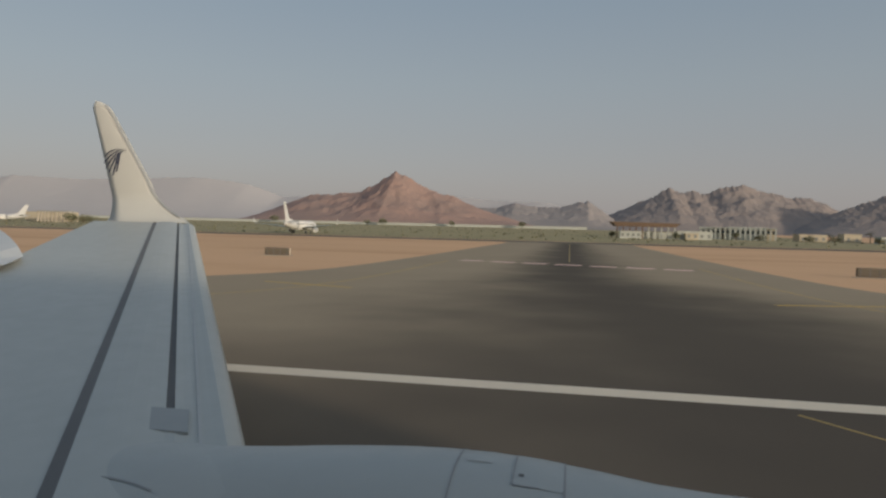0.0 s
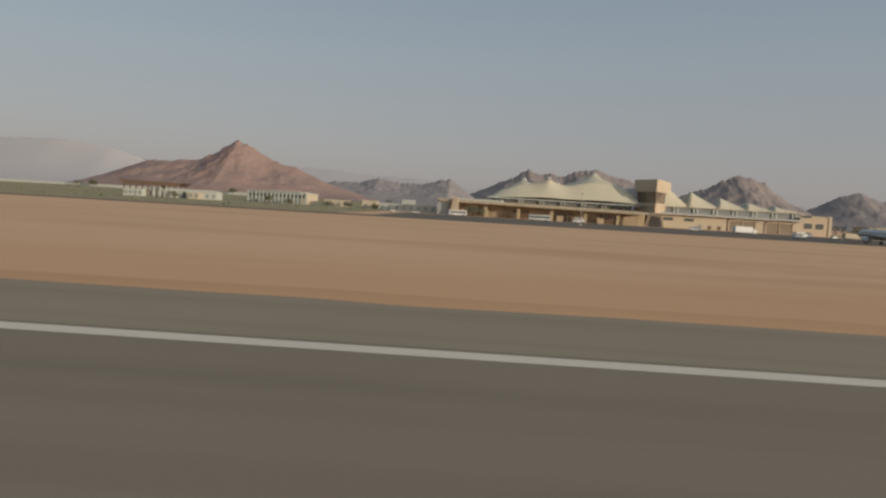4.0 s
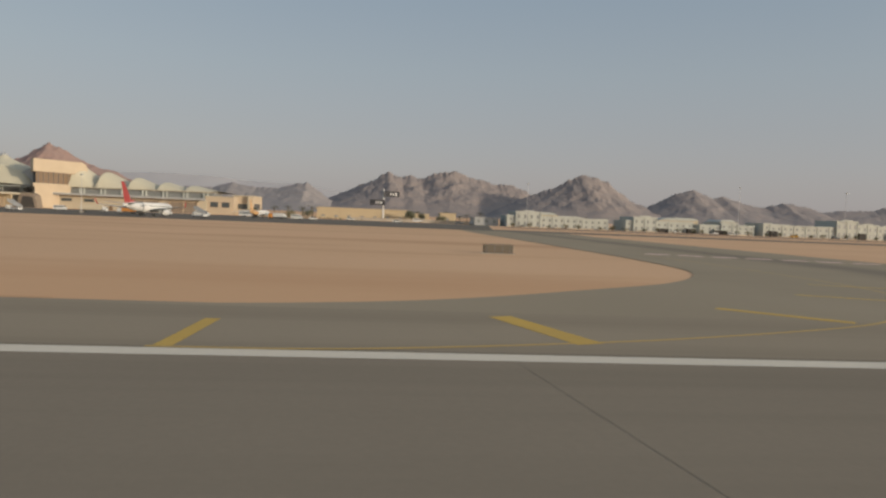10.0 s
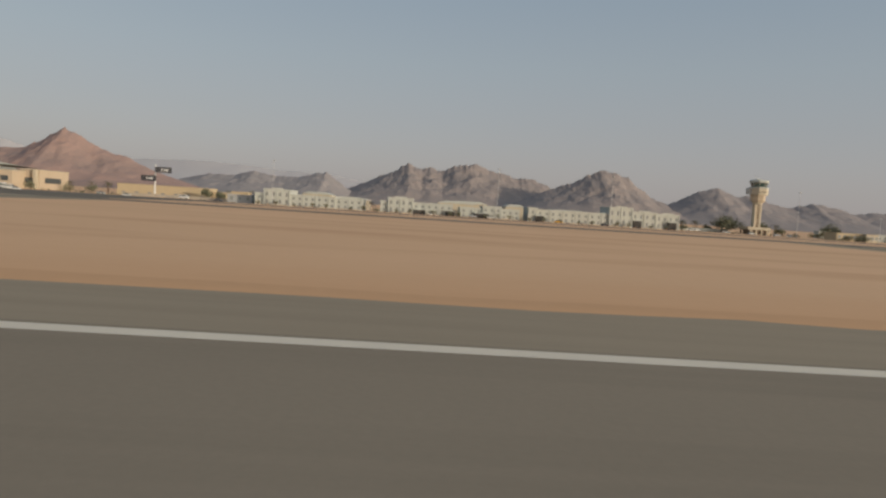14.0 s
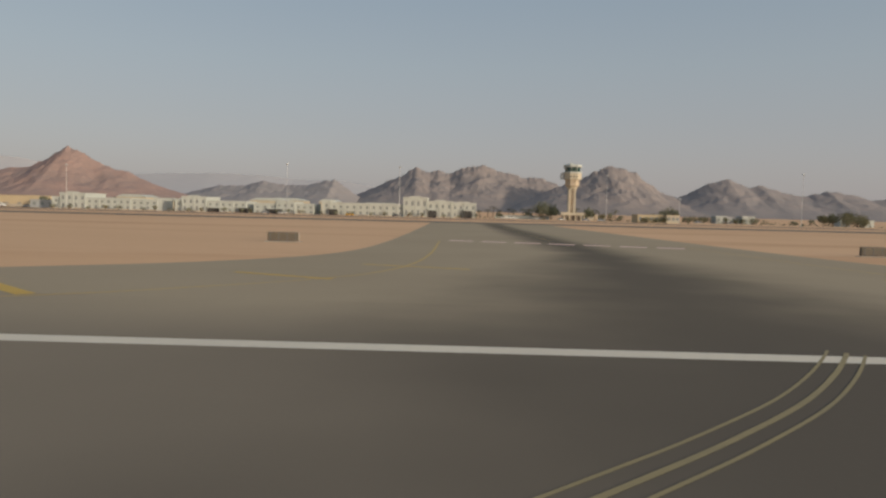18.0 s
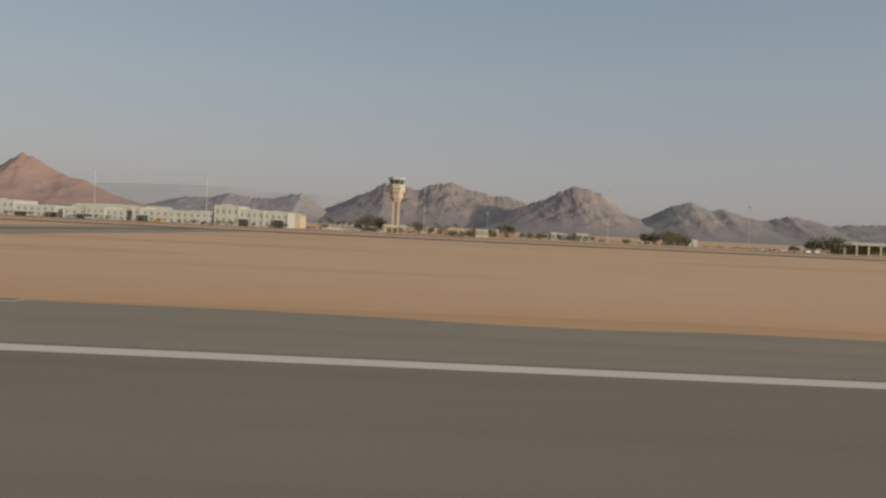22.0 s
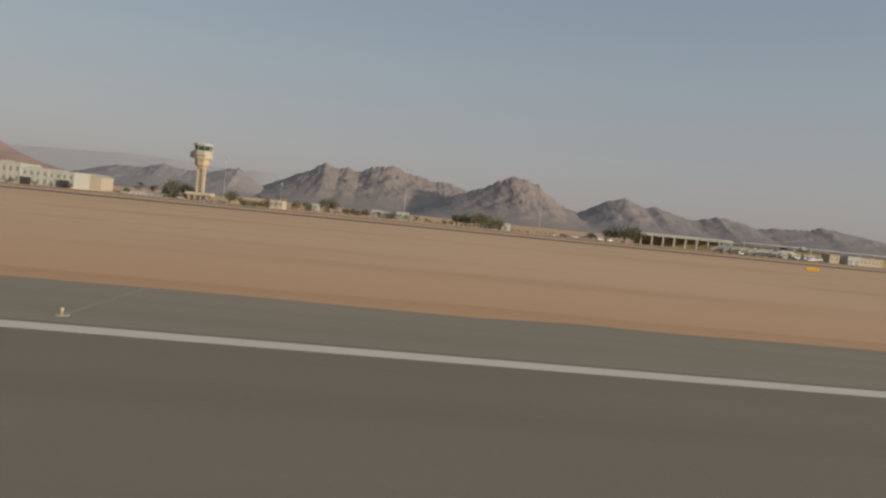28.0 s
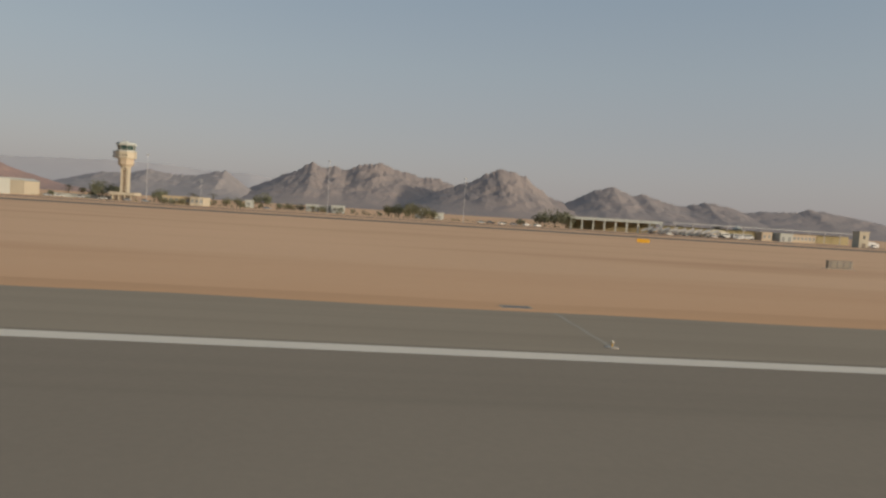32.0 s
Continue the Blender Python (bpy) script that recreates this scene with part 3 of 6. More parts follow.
# centre, middle and spread of the rubber, lead-in lines, shift of the bars, tightness of the east side
JUNCTIONS = ((-1.0, 8.0, TURN_WIDE, (1,), -1.0, 1.0), (604.2, 0.0, TURN_MID, (1,), 0.3, 0.8), (870.4, -6.0, TURN, (1, -1), 0.4, 1.0))
MOUTH = flow(((66, 25.6), (57, 26.0), (50, 27.4), (44, 30.2), (37, 35.6), (30, 41.5), (24.8, 49), (22, 58), (20.8, 75), (20.4, 110), (20.4, 160), (20.4, 200), (20.4, 236.6)))
EDGE = flow(((54, 17.9), (49.3, 18.0), (43, 19.4), (37.2, 21.3), (29.2, 24.9), (24.2, 29), (20.2, 33.4), (17.6, 38), (15.8, 46), (15, 60), (14.8, 84)))
BARS = (((42.2, 19.5), (44.0, 24.7), 0.95), ((29.6, 25.4), (33.6, 28.9), 0.72), ((19.6, 33.8), (25.2, 36.3), 0.5), ((12.6, 41.9), (19.4, 43.9), 0.45))


def junction(cx, worn, rubber, leads, shift, tight):
    j = thing("taxiway", "worn asphalt taxiway with dark tyre tracks joining the runway", "taxiway", cx, 0, 0, kind="structure")
    bm = bmesh.new()
    prev = None
    for x, y in MOUTH:
        cur = [bm.verts.new((x * k / 4 * (tight if k > 0 else 1), y, 0)) for k in range(-4, 5)]
        if prev:
            for k in range(8):
                bm.faces.new((prev[k], prev[k + 1], cur[k + 1], cur[k]))
        prev = cur
    part("taxiway_surface", lay(bm, 0.036), {TURN_WIDE: TAXI_WIDE, TURN_MID: TAXI, TURN: TAXI_DARK}[rubber], j)
    bm = sheet(bmesh.new(), ((worn - 40, -16), (worn + 40, -16), (worn + 46, 26.2), (worn - 46, 26.2)), 0.034)
    part("tyre_worn_patch", bm, rubber, j, "runway asphalt darkened by turning tyres")
    for sgn in (1, -1):
        sg = tight if sgn > 0 else -1
        part("yellow_edge_line", lay(strip(bmesh.new(), [(sg * x, y) for x, y in EDGE], 0.18, 0), 0.040), FADED_YELLOW, j)
        for (xa, ya), (xb, yb), w in ((((40.1, 19.3), (43.0, 24.5), 0.6), *BARS[1:]) if cx == 604.2 and sgn > 0 else BARS):
            part("yellow_shoulder_bar", lay(strip(bmesh.new(), ((sg * xa + shift, ya), (sg * xb + shift, yb)), w, 0), 0.041), YELLOW_LINE, j)
        if sgn not in leads:
            continue
        lead = flow([(sgn * x + (1.0 if sgn > 0 else 0), y) for x, y in ((12.6, 7.4), (11, 8.8), (8.8, 10.8), (6.2, 13.5), (3.6, 17.0), (1.9, 20.0), (0.7, 24), (0, 30))])
        for off, w in (((-0.36, .085), (0, .13), (0.33, .085)) if sgn < 0 else ((0, .09),)):
            run = [(x + off, y - off * 0.8) for x, y in lead if y < {604.2: 99, 870.4: 22.5 if sgn > 0 else 18.6}.get(cx, 17.0)]
            part("yellow_lead_line", strip(bmesh.new(), run, w, 0.041), WORN_YELLOW if sgn < 0 else LEAD_YELLOW, j)
    for xa, xb, w in {604.2: ((43.9, 43.6, 0.95), (-53.6, -53.4, 0.5)), 870.4: ((56.5, 57.0, 0.95),)}.get(cx, ()):
        part("yellow_shoulder_bar", strip(bmesh.new(), ((xa, 18.0), (xb, 22.6)), w, 0.041), YELLOW_LINE, j)
    part("yellow_centre_line", lay(strip(bmesh.new(), [(0, 92 + 7.2 * k) for k in range(21)], 0.13, 0), 0.040), LEAD_YELLOW, j)
    for k in range(7):
        part("holding_line_dash", lay(strip(bmesh.new(), ((-13.6 + 4.0 * k, 86.5 - 1.1 * k), (-10.6 + 4.0 * k, 85.7 - 1.1 * k)), 2.2, 0), 0.040), PINK_LINE, j)
    return j


for numbers in JUNCTIONS:
    junction(*numbers)
skid = [(5.9 - 5.1 * (k / 10) ** 1.5 + 1.0 * math.sin(k * 0.31), 26.2 - 14 * k / 10) for k in range(8)]
tyre_mark = thing("tyre_mark", "black curved double tyre mark across the white line", "tyre mark", 870.4, 0, 0)
for off in (-0.23, 0.23):
    part("rubber_streak", strip(bmesh.new(), [(x + off, y) for x, y in skid], 0.13, 0.044), RUBBER_MARK, tyre_mark)


# ---- mountains ----
def mountain(name, label, y_foot, y_top, y_back, peaks, material, seed, cols=230, rows=84, rough=0.11, jag=0.045):
    """A rocky ridge whose crest runs through peaks (x, height) at y_top, cut by gullies."""
    px, pz = [p[0] for p in peaks], [p[1] for p in peaks]
    bm = bmesh.new()
    grid = []
    top = round(rows * 0.62)
    for i in range(cols + 1):
        x = px[0] + (px[-1] - px[0]) * i / cols
        crest = float(np.interp(x, px, pz))
        teeth = jag * (noise.noise((x * 0.02, seed, 0)) + 0.7 * noise.noise((x * 0.055, seed, 3)) + 0.4 * noise.noise((x * 0.13, seed, 6)))
        col = []
        for k in range(rows + 1):
            s = k / top if k <= top else (rows - k) / (rows - top)
            y = y_foot + (y_top - y_foot) * s if k <= top else y_back + (y_top - y_back) * s
            swell = s ** 1.35
            wx = x + 70 * noise.noise((x * 0.006, y * 0.006, seed + 5))
            gully = noise.ridged_multi_fractal((wx * 0.009 + y * 0.005, y * 0.013 - x * 0.004, seed), 0.9, 2.2, 4, 1.0, 2.0) * 0.5
            lump = noise.fractal((x * 0.012, y * 0.014, seed + 9), 0.7, 2.2, 5)
            wear = 4 * s * (1 - s) + 0.18 * s
            z = crest * swell * (1 + teeth * s ** 14 + rough * wear * (0.55 * gully - 0.42 + 0.75 * lump))
            col.append(bm.verts.new((x, y, z - 2 if 0 < k < rows else -6)))
        grid.append(col)
    for a, b in zip(grid, grid[1:]):
        for k in range(rows):
            bm.faces.new((a[k], b[k], b[k + 1], a[k + 1]))
        bm.edges.get((a[top], b[top])).smooth = False
    ob = part(name, bm, material, smooth=True)
    return tagged(ob, label, "mountain", kind="structure")


mountain("red_mountain", "pointed reddish granite mountain with dark gullies", 2450, 2840, 3500,
         [(-1480, 0), (-1370, 32), (-1284, 64), (-1113, 127), (-967, 138), (-882, 147), (-811, 188), (-733, 232), (-679, 208), (-593, 157), (-485, 132), (-436, 106), (-351, 76), (-232, 40), (-90, 0)], RED_ROCK, 1.3, rough=0.16)
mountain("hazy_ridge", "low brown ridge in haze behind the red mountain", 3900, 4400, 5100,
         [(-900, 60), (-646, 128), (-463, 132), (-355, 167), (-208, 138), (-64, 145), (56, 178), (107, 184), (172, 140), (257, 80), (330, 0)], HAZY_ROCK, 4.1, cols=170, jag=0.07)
mountain("jagged_mountain", "jagged grey-brown granite mountain range", 3900, 4600, 5400,
         [(100, 0), (172, 60), (257, 112), (396, 176), (623, 285), (711, 252), (767, 268), (839, 247), (924, 287), (1026, 304), (1203, 264), (1334, 234), (1469, 226), (1592, 171), (1800, 90), (2000, 0)], GREY_ROCK, 7.7, cols=300, jag=0.05)
mountain("dome_mountain", "grey-brown granite mountain with a blunt rugged top", 3450, 4035, 4700,
         [(1150, 0), (1250, 60), (1343, 99), (1409, 132), (1539, 180), (1746, 278), (1853, 272), (1934, 234), (2048, 150), (2157, 110), (2300, 0)], GREY_ROCK, 11.2, jag=0.05)
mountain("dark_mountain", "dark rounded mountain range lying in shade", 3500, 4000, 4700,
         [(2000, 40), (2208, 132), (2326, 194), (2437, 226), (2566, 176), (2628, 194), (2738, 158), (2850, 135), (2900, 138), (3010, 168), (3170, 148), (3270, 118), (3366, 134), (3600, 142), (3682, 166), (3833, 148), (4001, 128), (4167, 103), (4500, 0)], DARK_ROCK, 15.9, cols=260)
# its haze comes only from the paled rock colour
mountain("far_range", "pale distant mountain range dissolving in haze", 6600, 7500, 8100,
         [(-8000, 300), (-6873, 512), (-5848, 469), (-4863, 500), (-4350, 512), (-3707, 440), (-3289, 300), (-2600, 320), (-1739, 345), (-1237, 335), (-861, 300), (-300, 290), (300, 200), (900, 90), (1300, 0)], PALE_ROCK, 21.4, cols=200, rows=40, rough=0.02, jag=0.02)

# ---- terminal ----
def window_rows(parent, xs, y, z0, z1, w, name="window", glass=None, depth=0.25, face=-1):
    """Windows in a wall at y that faces the runway: a frame and a pane, each one a part of its own."""
    first = None
    for x in xs:
        if first is None:
            bm = boxes((-w / 2, w / 2, -0.06, depth, z0, z1))
            pane = part(name, bm, glass or GLASS, parent)
            pane.matrix_basis = at(x, y)
            bm = boxes((-w / 2 - 0.14, w / 2 + 0.14, -0.2, 0.02, z0 - 0.16, z0))
            sill = part("window_sill", bm, WHITE_WALL, pane)
            first = (pane, sill)
        else:
            p = again(name, first[0], parent, x, y)
            s = new("window_sill", first[1].data)
            s.parent = p


# departures canopy: a long roof on columns, turned a little to the runway
canopy = thing("departures_canopy", "long cream canopy roof on columns before the tented hall", "canopy", 284, 417, 0, -8.5)
part("roof_slab", prism(bmesh.new(), ((-63, 8.9), (63, 7.3), (63, 8.2), (57, 8.6), (-63, 9.9)), -2.5, 22, "y"), CREAM_WALL, canopy)
part("fascia", prism(bmesh.new(), ((-61, 8.2), (62, 6.7), (62, 7.32), (-61, 8.92)), -2.2, -1.6, "y"), CREAM_WALL, canopy)
part("upper_roof_edge", boxes((-52, -24, 2, 20, 9.6, 10.6)), WHITE_WALL, canopy)
part("rear_wall", boxes((-58, 62, 9, 10, 0, 8.0)), TAN_WALL, canopy, "shaded tan wall under the canopy")
for i in range(9):
    part("wall_bay", boxes((-56 + 13 * i, -46 + 13 * i, 8.7, 9, 0.2, 5.6)), BROWN_GLASS if i % 2 else PEACH_WALL, canopy, "dark glazed doorway bay")
col = part("column", boxes((-0.9, 0.9, -0.9, 0.9, 0, 8.4)), TAN_WALL, canopy)
col.matrix_basis = at(-33, 3)
for x in (-13, 7, 27, 46, 58):
    again("column", col, canopy, x, 3)
part("end_pylon", prism(bmesh.new(), ((-54.5, 0), (-49.5, 0), (-49.5, 10.6), (-52.5, 11.4)), -4, -1, "y"), PEACH_WALL, canopy)
part("side_screen", boxes((-63, -55.5, -0.5, 0.2, 0, 9.2)), SHADE_ROOF, canopy, "dark screen wall at the canopy's end")
for x in (-15, 12, 36):
    part("kiosk", boxes((x - 2, x + 2, 4, 7, 0, 3.4)), PEACH_WALL, canopy, "peach check-in kiosk under the canopy")
for x, y in ((-20, 7), (18, 7.4), (33, 7)):
    part("doorway_portal", boxes((x - 1.8, x - 1.2, y, y + .7, 0, 3.2), (x + 1.2, x + 1.8, y, y + .7, 0, 3.2), (x - 1.8, x + 1.8, y, y + .7, 3.2, 3.9)), CREAM_WALL, canopy)

# the tented hall
hall = thing("tented_hall", "terminal hall under a pale peaked tent roof", "building", 0, 0, -0.8)
part("hall_wall", boxes((256, 346, 446, 500, 0, 9.5)), CREAM_WALL, hall)
part("clerestory_glass", boxes((258, 344, 443.6, 500, 9.5, 12.4)), PALE_GLASS, hall)
rib = part("clerestory_column", boxes((-0.7, 0.7, -0.9, 0.6, 9.2, 12.9)), WHITE_WALL, hall)
rib.matrix_basis = at(262, 443)
for i in range(1, 7):
    again("clerestory_column", rib, hall, 262 + 13.2 * i, 443)
    again("clerestory_column", rib, hall, 260 + 13.2 * i, 443)
PEAKS = ((275.5, 450, 26.2, 30), (290.5, 441, 27.2, 34), (321.8, 457.5, 32.6, 46), (301, 482, 26, 36))


def tent_height(x, y):
    h = 0.0
    for qx, qy, top, reach in PEAKS:
        d = math.hypot(x - qx, (y - qy) * 0.9) / reach
        up = (top - 12.4) * (0.93 * max(0.0, 1 - d) ** (1.0 if reach > 40 else 1.3) + 0.07 * math.exp(-(d / 0.08) ** 2))
        h = (h ** 4 + up ** 4) ** 0.25
    edge = min(1.0, min(x - 251, 350 - x, y - 433, 505 - y) / 9)
    return 12.4 + h * max(0, edge) ** 0.8


bm = bmesh.new()
nx, ny = 97, 70
grid = [[bm.verts.new((252 + i, 434 + k, tent_height(252 + i, 434 + k))) for k in range(ny + 1)] for i in range(nx + 1)]
for a, b in zip(grid, grid[1:]):
    for k in range(ny):
        bm.faces.new((a[k], b[k], b[k + 1], a[k + 1]))
tent = part("tent_roof", bm, MEMBRANE, hall, "pale cream stretched membrane with pointed peaks", smooth=True)
for qx, qy, top, reach in PEAKS:
    part("peak_cap", lathe(bmesh.new(), ((2.1, -0.9), (1.9, 0.2), (1.2, 0.5), (0.3, 0.6)), 14, "z", qx, qy, top - 0.3), SHADE_ROOF, tent)
    part("mast_tip", lathe(bmesh.new(), ((0.18, 0), (0.08, 3)), 8, "z", qx, qy, top), STEEL, tent)
part("tent_edge_beam", boxes((252, 349, 433.6, 434.2, 12.1, 12.7)), WHITE_WALL, hall)
# the curved sheet that rises beside the entrance block; membrane shade painted as grey
bm = bmesh.new()
prism(bm, ((333, 12.4), (352, 12.4), (352, 24.6), (348, 24.4), (343.5, 23), (339, 20), (335.5, 16)), 441, 484, "y")
part("end_vault", bm, SHADE_ROOF, hall, "curved membrane vault, its shade painted grey")

# the tall entrance block, set cornerwise to the runway
block = thing("entrance_block", "tall peach entrance block with a recessed bronze window band", "building", 0, 0, -0.8)


def inset(pts, k):
    cx, cy = sum(p[0] for p in pts) / len(pts), sum(p[1] for p in pts) / len(pts)
    return [(cx + (x - cx) * k, cy + (y - cy) * k) for x, y in pts]


PLAN = [(354.6, 425), (363.5, 440.5), (372.4, 457), (357, 472), (345, 442)]
part("lower_body", prism(bmesh.new(), inset(PLAN, 0.93), 0, 13.2), PEACH_WALL, block)
part("window_sill_slab", prism(bmesh.new(), PLAN, 12.6, 14.6), PEACH_WALL, block)
part("window_band", prism(bmesh.new(), inset(PLAN, 0.9), 14.6, 21.4), BROWN_GLASS, block, "recessed bronze glass band")
bm = bmesh.new()
prev = None
for i in range(13):
    z = 21.4 + 7.5 * i / 12
    back = 5.5 * (1 - math.sqrt(max(0.0, 1 - max(0.0, (z - 23.4) / 5.6) ** 2)))
    pts = [(x - (0.45 * back if k in (2, 3) else 0), y - (0.85 * back if k in (2, 3) else 0)) for k, (x, y) in enumerate(PLAN)]
    cur = [bm.verts.new((x, y, z)) for x, y in pts]
    if prev:
        for k in range(5):
            bm.faces.new((prev[k], prev[(k + 1) % 5], cur[(k + 1) % 5], cur[k]))
    else:
        bm.faces.new(cur[::-1])
    prev = cur
bm.faces.new(prev)
part("upper_body", bm, PEACH_WALL, block, "upper storey that rounds over at its end")
for p, q in ((0, 1), (1, 2), (4, 0)):
    for k in range(5):
        t = (k + .5) / 5
        w = inset(PLAN, 0.905)
        x, y = w[p][0] + (w[q][0] - w[p][0]) * t, w[p][1] + (w[q][1] - w[p][1]) * t
        part("mullion", boxes((x - .14, x + .14, y - .14, y + .14, 14.6, 21.4)), WING_DARK, block)
part("side_pier", prism(bmesh.new(), ((368.2, 449), (372.5, 457.1), (370.5, 459.4), (366.4, 450.6)), 0, 21.5), PEACH_WALL, block)
for k in range(2):
    part("panel_joint", prism(bmesh.new(), inset(PLAN, 1.001), 22.2 + 1.1 * k, 22.28 + 1.1 * k), TAN_WALL, block)
# dark sheet: the recess's shade is painted in
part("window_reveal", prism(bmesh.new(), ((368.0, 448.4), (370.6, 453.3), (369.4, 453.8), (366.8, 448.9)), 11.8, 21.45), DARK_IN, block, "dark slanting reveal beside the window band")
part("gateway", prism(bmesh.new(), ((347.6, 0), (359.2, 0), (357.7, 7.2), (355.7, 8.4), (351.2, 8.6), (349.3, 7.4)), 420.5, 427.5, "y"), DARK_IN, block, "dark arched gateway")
# solid dark panel painted as the shade inside the gateway
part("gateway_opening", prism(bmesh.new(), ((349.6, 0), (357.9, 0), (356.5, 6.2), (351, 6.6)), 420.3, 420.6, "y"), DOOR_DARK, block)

# arrivals wing with its vaulted bays
wing = thing("arrivals_wing", "two-storey cream terminal wing under a row of shell vaults", "building", 0, 0, -0.8)
part("front_wall", boxes((358, 450, 440, 470, 0, 8.2)), CREAM_WALL, wing)
part("canopy_slab", boxes((357, 449, 436.4, 441, 8.3, 9.5)), SHADE_ROOF, wing, "long dark parapet slab")
part("clerestory_glass", boxes((360, 452, 447, 470, 9.5, 13.2)), PALE_GLASS, wing)
c2 = part("clerestory_column", boxes((-0.55, 0.55, -0.6, 0.4, 9.4, 13.4)), WHITE_WALL, wing)
c2.matrix_basis = at(362, 446.8)
for i in range(1, 8):
    again("clerestory_column", c2, wing, 362 + 12.4 * i, 446.8)
    again("clerestory_column", c2, wing, 359.8 + 12.4 * i, 446.8)
part("eave_beam", boxes((359, 455, 445.6, 447, 13.2, 13.9)), CREAM_WALL, wing)
VALLEYS = ((355, 9.5), (379.6, 3.0), (398.6, 2.4), (416.6, 1.8), (433.6, 1.4), (451, 1.0))
for (xa, ha), (xb, hb), top in zip(VALLEYS, VALLEYS[1:], (13.4, 10.4, 7.6, 5.4, 4.0)):
    # each bay: a shell that climbs steeply to its ridge, slopes down long to the next and leans east towards the back
    ridge = 0.42 if xa == 355 else 0.13
    bm = bmesh.new()
    n, m = 24, 18
    rows = []
    for k in range(m + 1):
        t = k / m
        row = []
        for j in range(n + 1):
            u = j / n
            low = ha + (hb - ha) * u
            high = low + (top - (ha + hb) / 2) * ((u / ridge) ** 1.1 if u < ridge else ((1 - u) / (1 - ridge)) ** 1.15)
            row.append(bm.verts.new((xa + (xb - xa) * u + 8 * t, 445.4 + 40 * t, 13.6 + high * max(math.sin(math.pi * t ** 0.6), 0))))
        rows.append(row)
    for a, b in zip(rows, rows[1:]):
        for j in range(n):
            bm.faces.new((a[j], a[j + 1], b[j + 1], b[j]))
    part("shell_vault", bm, MEMBRANE, wing, smooth=True)
for x0, x1 in ((364, 370), (377, 383)):
    part("long_window", boxes((x0, x1, 439.8, 440.4, 4.6, 6.4)), GLASS, wing)
for x0, x1 in ((405, 421), (428, 444)):
    # closed dark panel; the hall's inner shade is its colour
    part("baggage_opening", boxes((x0, x1, 439.7, 440.5, 0, 6.6)), DARK_IN, wing, "wide dark baggage hall opening")
    part("opening_frame", boxes((x0 - .8, x0, 439.3, 440, 0, 7.2), (x1, x1 + .8, 439.3, 440, 0, 7.2), (x0 - .8, x1 + .8, 439.3, 440, 6.6, 7.2)), PEACH_WALL, wing)
    part("opening_post", boxes(((x0 + x1) / 2 - .3, (x0 + x1) / 2 + .3, 439.2, 439.7, 0, 6.6)), PEACH_WALL, wing)
for x in (387, 393, 399):
    part("door", boxes((x - 1, x + 1, 439.7, 440.3, 0, 2.6)), BROWN_GLASS, wing)

annex = thing("terminal_annex", "low peach terminal annex with dark square windows", "building", 0, 0, -0.8)
part("body", boxes((449, 466, 441, 480, 0, 10.6)), PEACH_WALL, annex)
part("roof_edge", boxes((448.6, 466.4, 440.6, 480.4, 10.6, 11.2)), CREAM_WALL, annex)
for x in (452, 459):
    part("window", boxes((x, x + 4.6, 440.7, 441.3, 4.4, 7.6)), GLASS, annex)
endb = thing("terminal_end_block", "plain peach end block of the terminal", "building", 0, 0, -0.8)
part("body", boxes((463, 475, 455, 492, 0, 12)), PEACH_WALL, endb)
part("parapet", boxes((462.6, 475.4, 454.6, 492.4, 12, 12.6)), CREAM_WALL, endb)
part("long_window", boxes((464.5, 472, 454.7, 455.3, 3.8, 7.2)), GLASS, endb)
part("side_window", boxes((474.8, 475.2, 462, 482, 4, 7.5)), GLASS, endb)
part("fin_wall", boxes((472.6, 474.4, 452, 454.6, 0, 12.4)), CREAM_WALL, endb)

# twin-board advertising mast
bill = thing("billboard_mast", "white mast carrying two dark billboards", "billboard", 559, 429)
part("mast", lathe(bmesh.new(), ((0.55, 0), (0.55, 9), (0.4, 20)), 12), WHITE_PAINT, bill)
for x, z, rz in ((5.2, 15.0, 6), (-3.6, 9.6, -8)):
    b = part("board", boxes((-4.7, 4.7, -0.5, 0.5, 0, 3.5)), BOARD, bill, "dark billboard face")
    b.matrix_basis = at(x, -1, z, rz)
    for dx, w, h in ((-1.2, 0.7, 1.6), (0.2, 0.8, 1.5), (1.5, 1.4, 1.5)):
        part("sign_bar", boxes((dx, dx + w, -0.56, -0.5, 0.9, 0.9 + h)), WHITE_PAINT, b)
    part("board_bracket", boxes((-4.6, 4.6, 0.5, 0.9, 1.5, 1.9)), STEEL, b)

# ---- low buildings round the terminal ----
def low_building(name, label, x0, x1, y0, y1, h, wall, n, wz=(1.6, 3.4), ww=1.6, parapet=0.6, cat="building", group=""):
    t = thing(name, label, cat, (x0 + x1) / 2, y0, 0, group=group)
    w, d = (x1 - x0) / 2, y1 - y0
    part("wall", boxes((-w, w, 0, d, 0, h)), wall, t)
    part("parapet", boxes((-w - .25, w + .25, -.25, .3, h, h + parapet), (-w - .25, w + .25, d - .3, d + .25, h, h + parapet), (-w - .25, -w + .3, .3, d - .3, h, h + parapet), (w - .3, w + .25, .3, d - .3, h, h + parapet)), wall, t)
    if n:
        window_rows(t, [-w + 2 * w * (i + .5) / n for i in range(n)], 0, wz[0], wz[1], ww, glass=PALE_GLASS)
    return t


low_building("tan_storehouse", "long low tan storehouse with small windows", 514, 576, 480, 500, 7.0, TAN_WALL, 7, (1.2, 2.4), 2.6)
low_building("tan_storehouse_annex", "low tan annex with one wide window", 577, 592, 486, 500, 5.0, TAN_WALL, 2)
low_building("tan_gatehouse", "small square tan gatehouse", 597, 608, 460, 468, 6.0, TAN_WALL, 1)
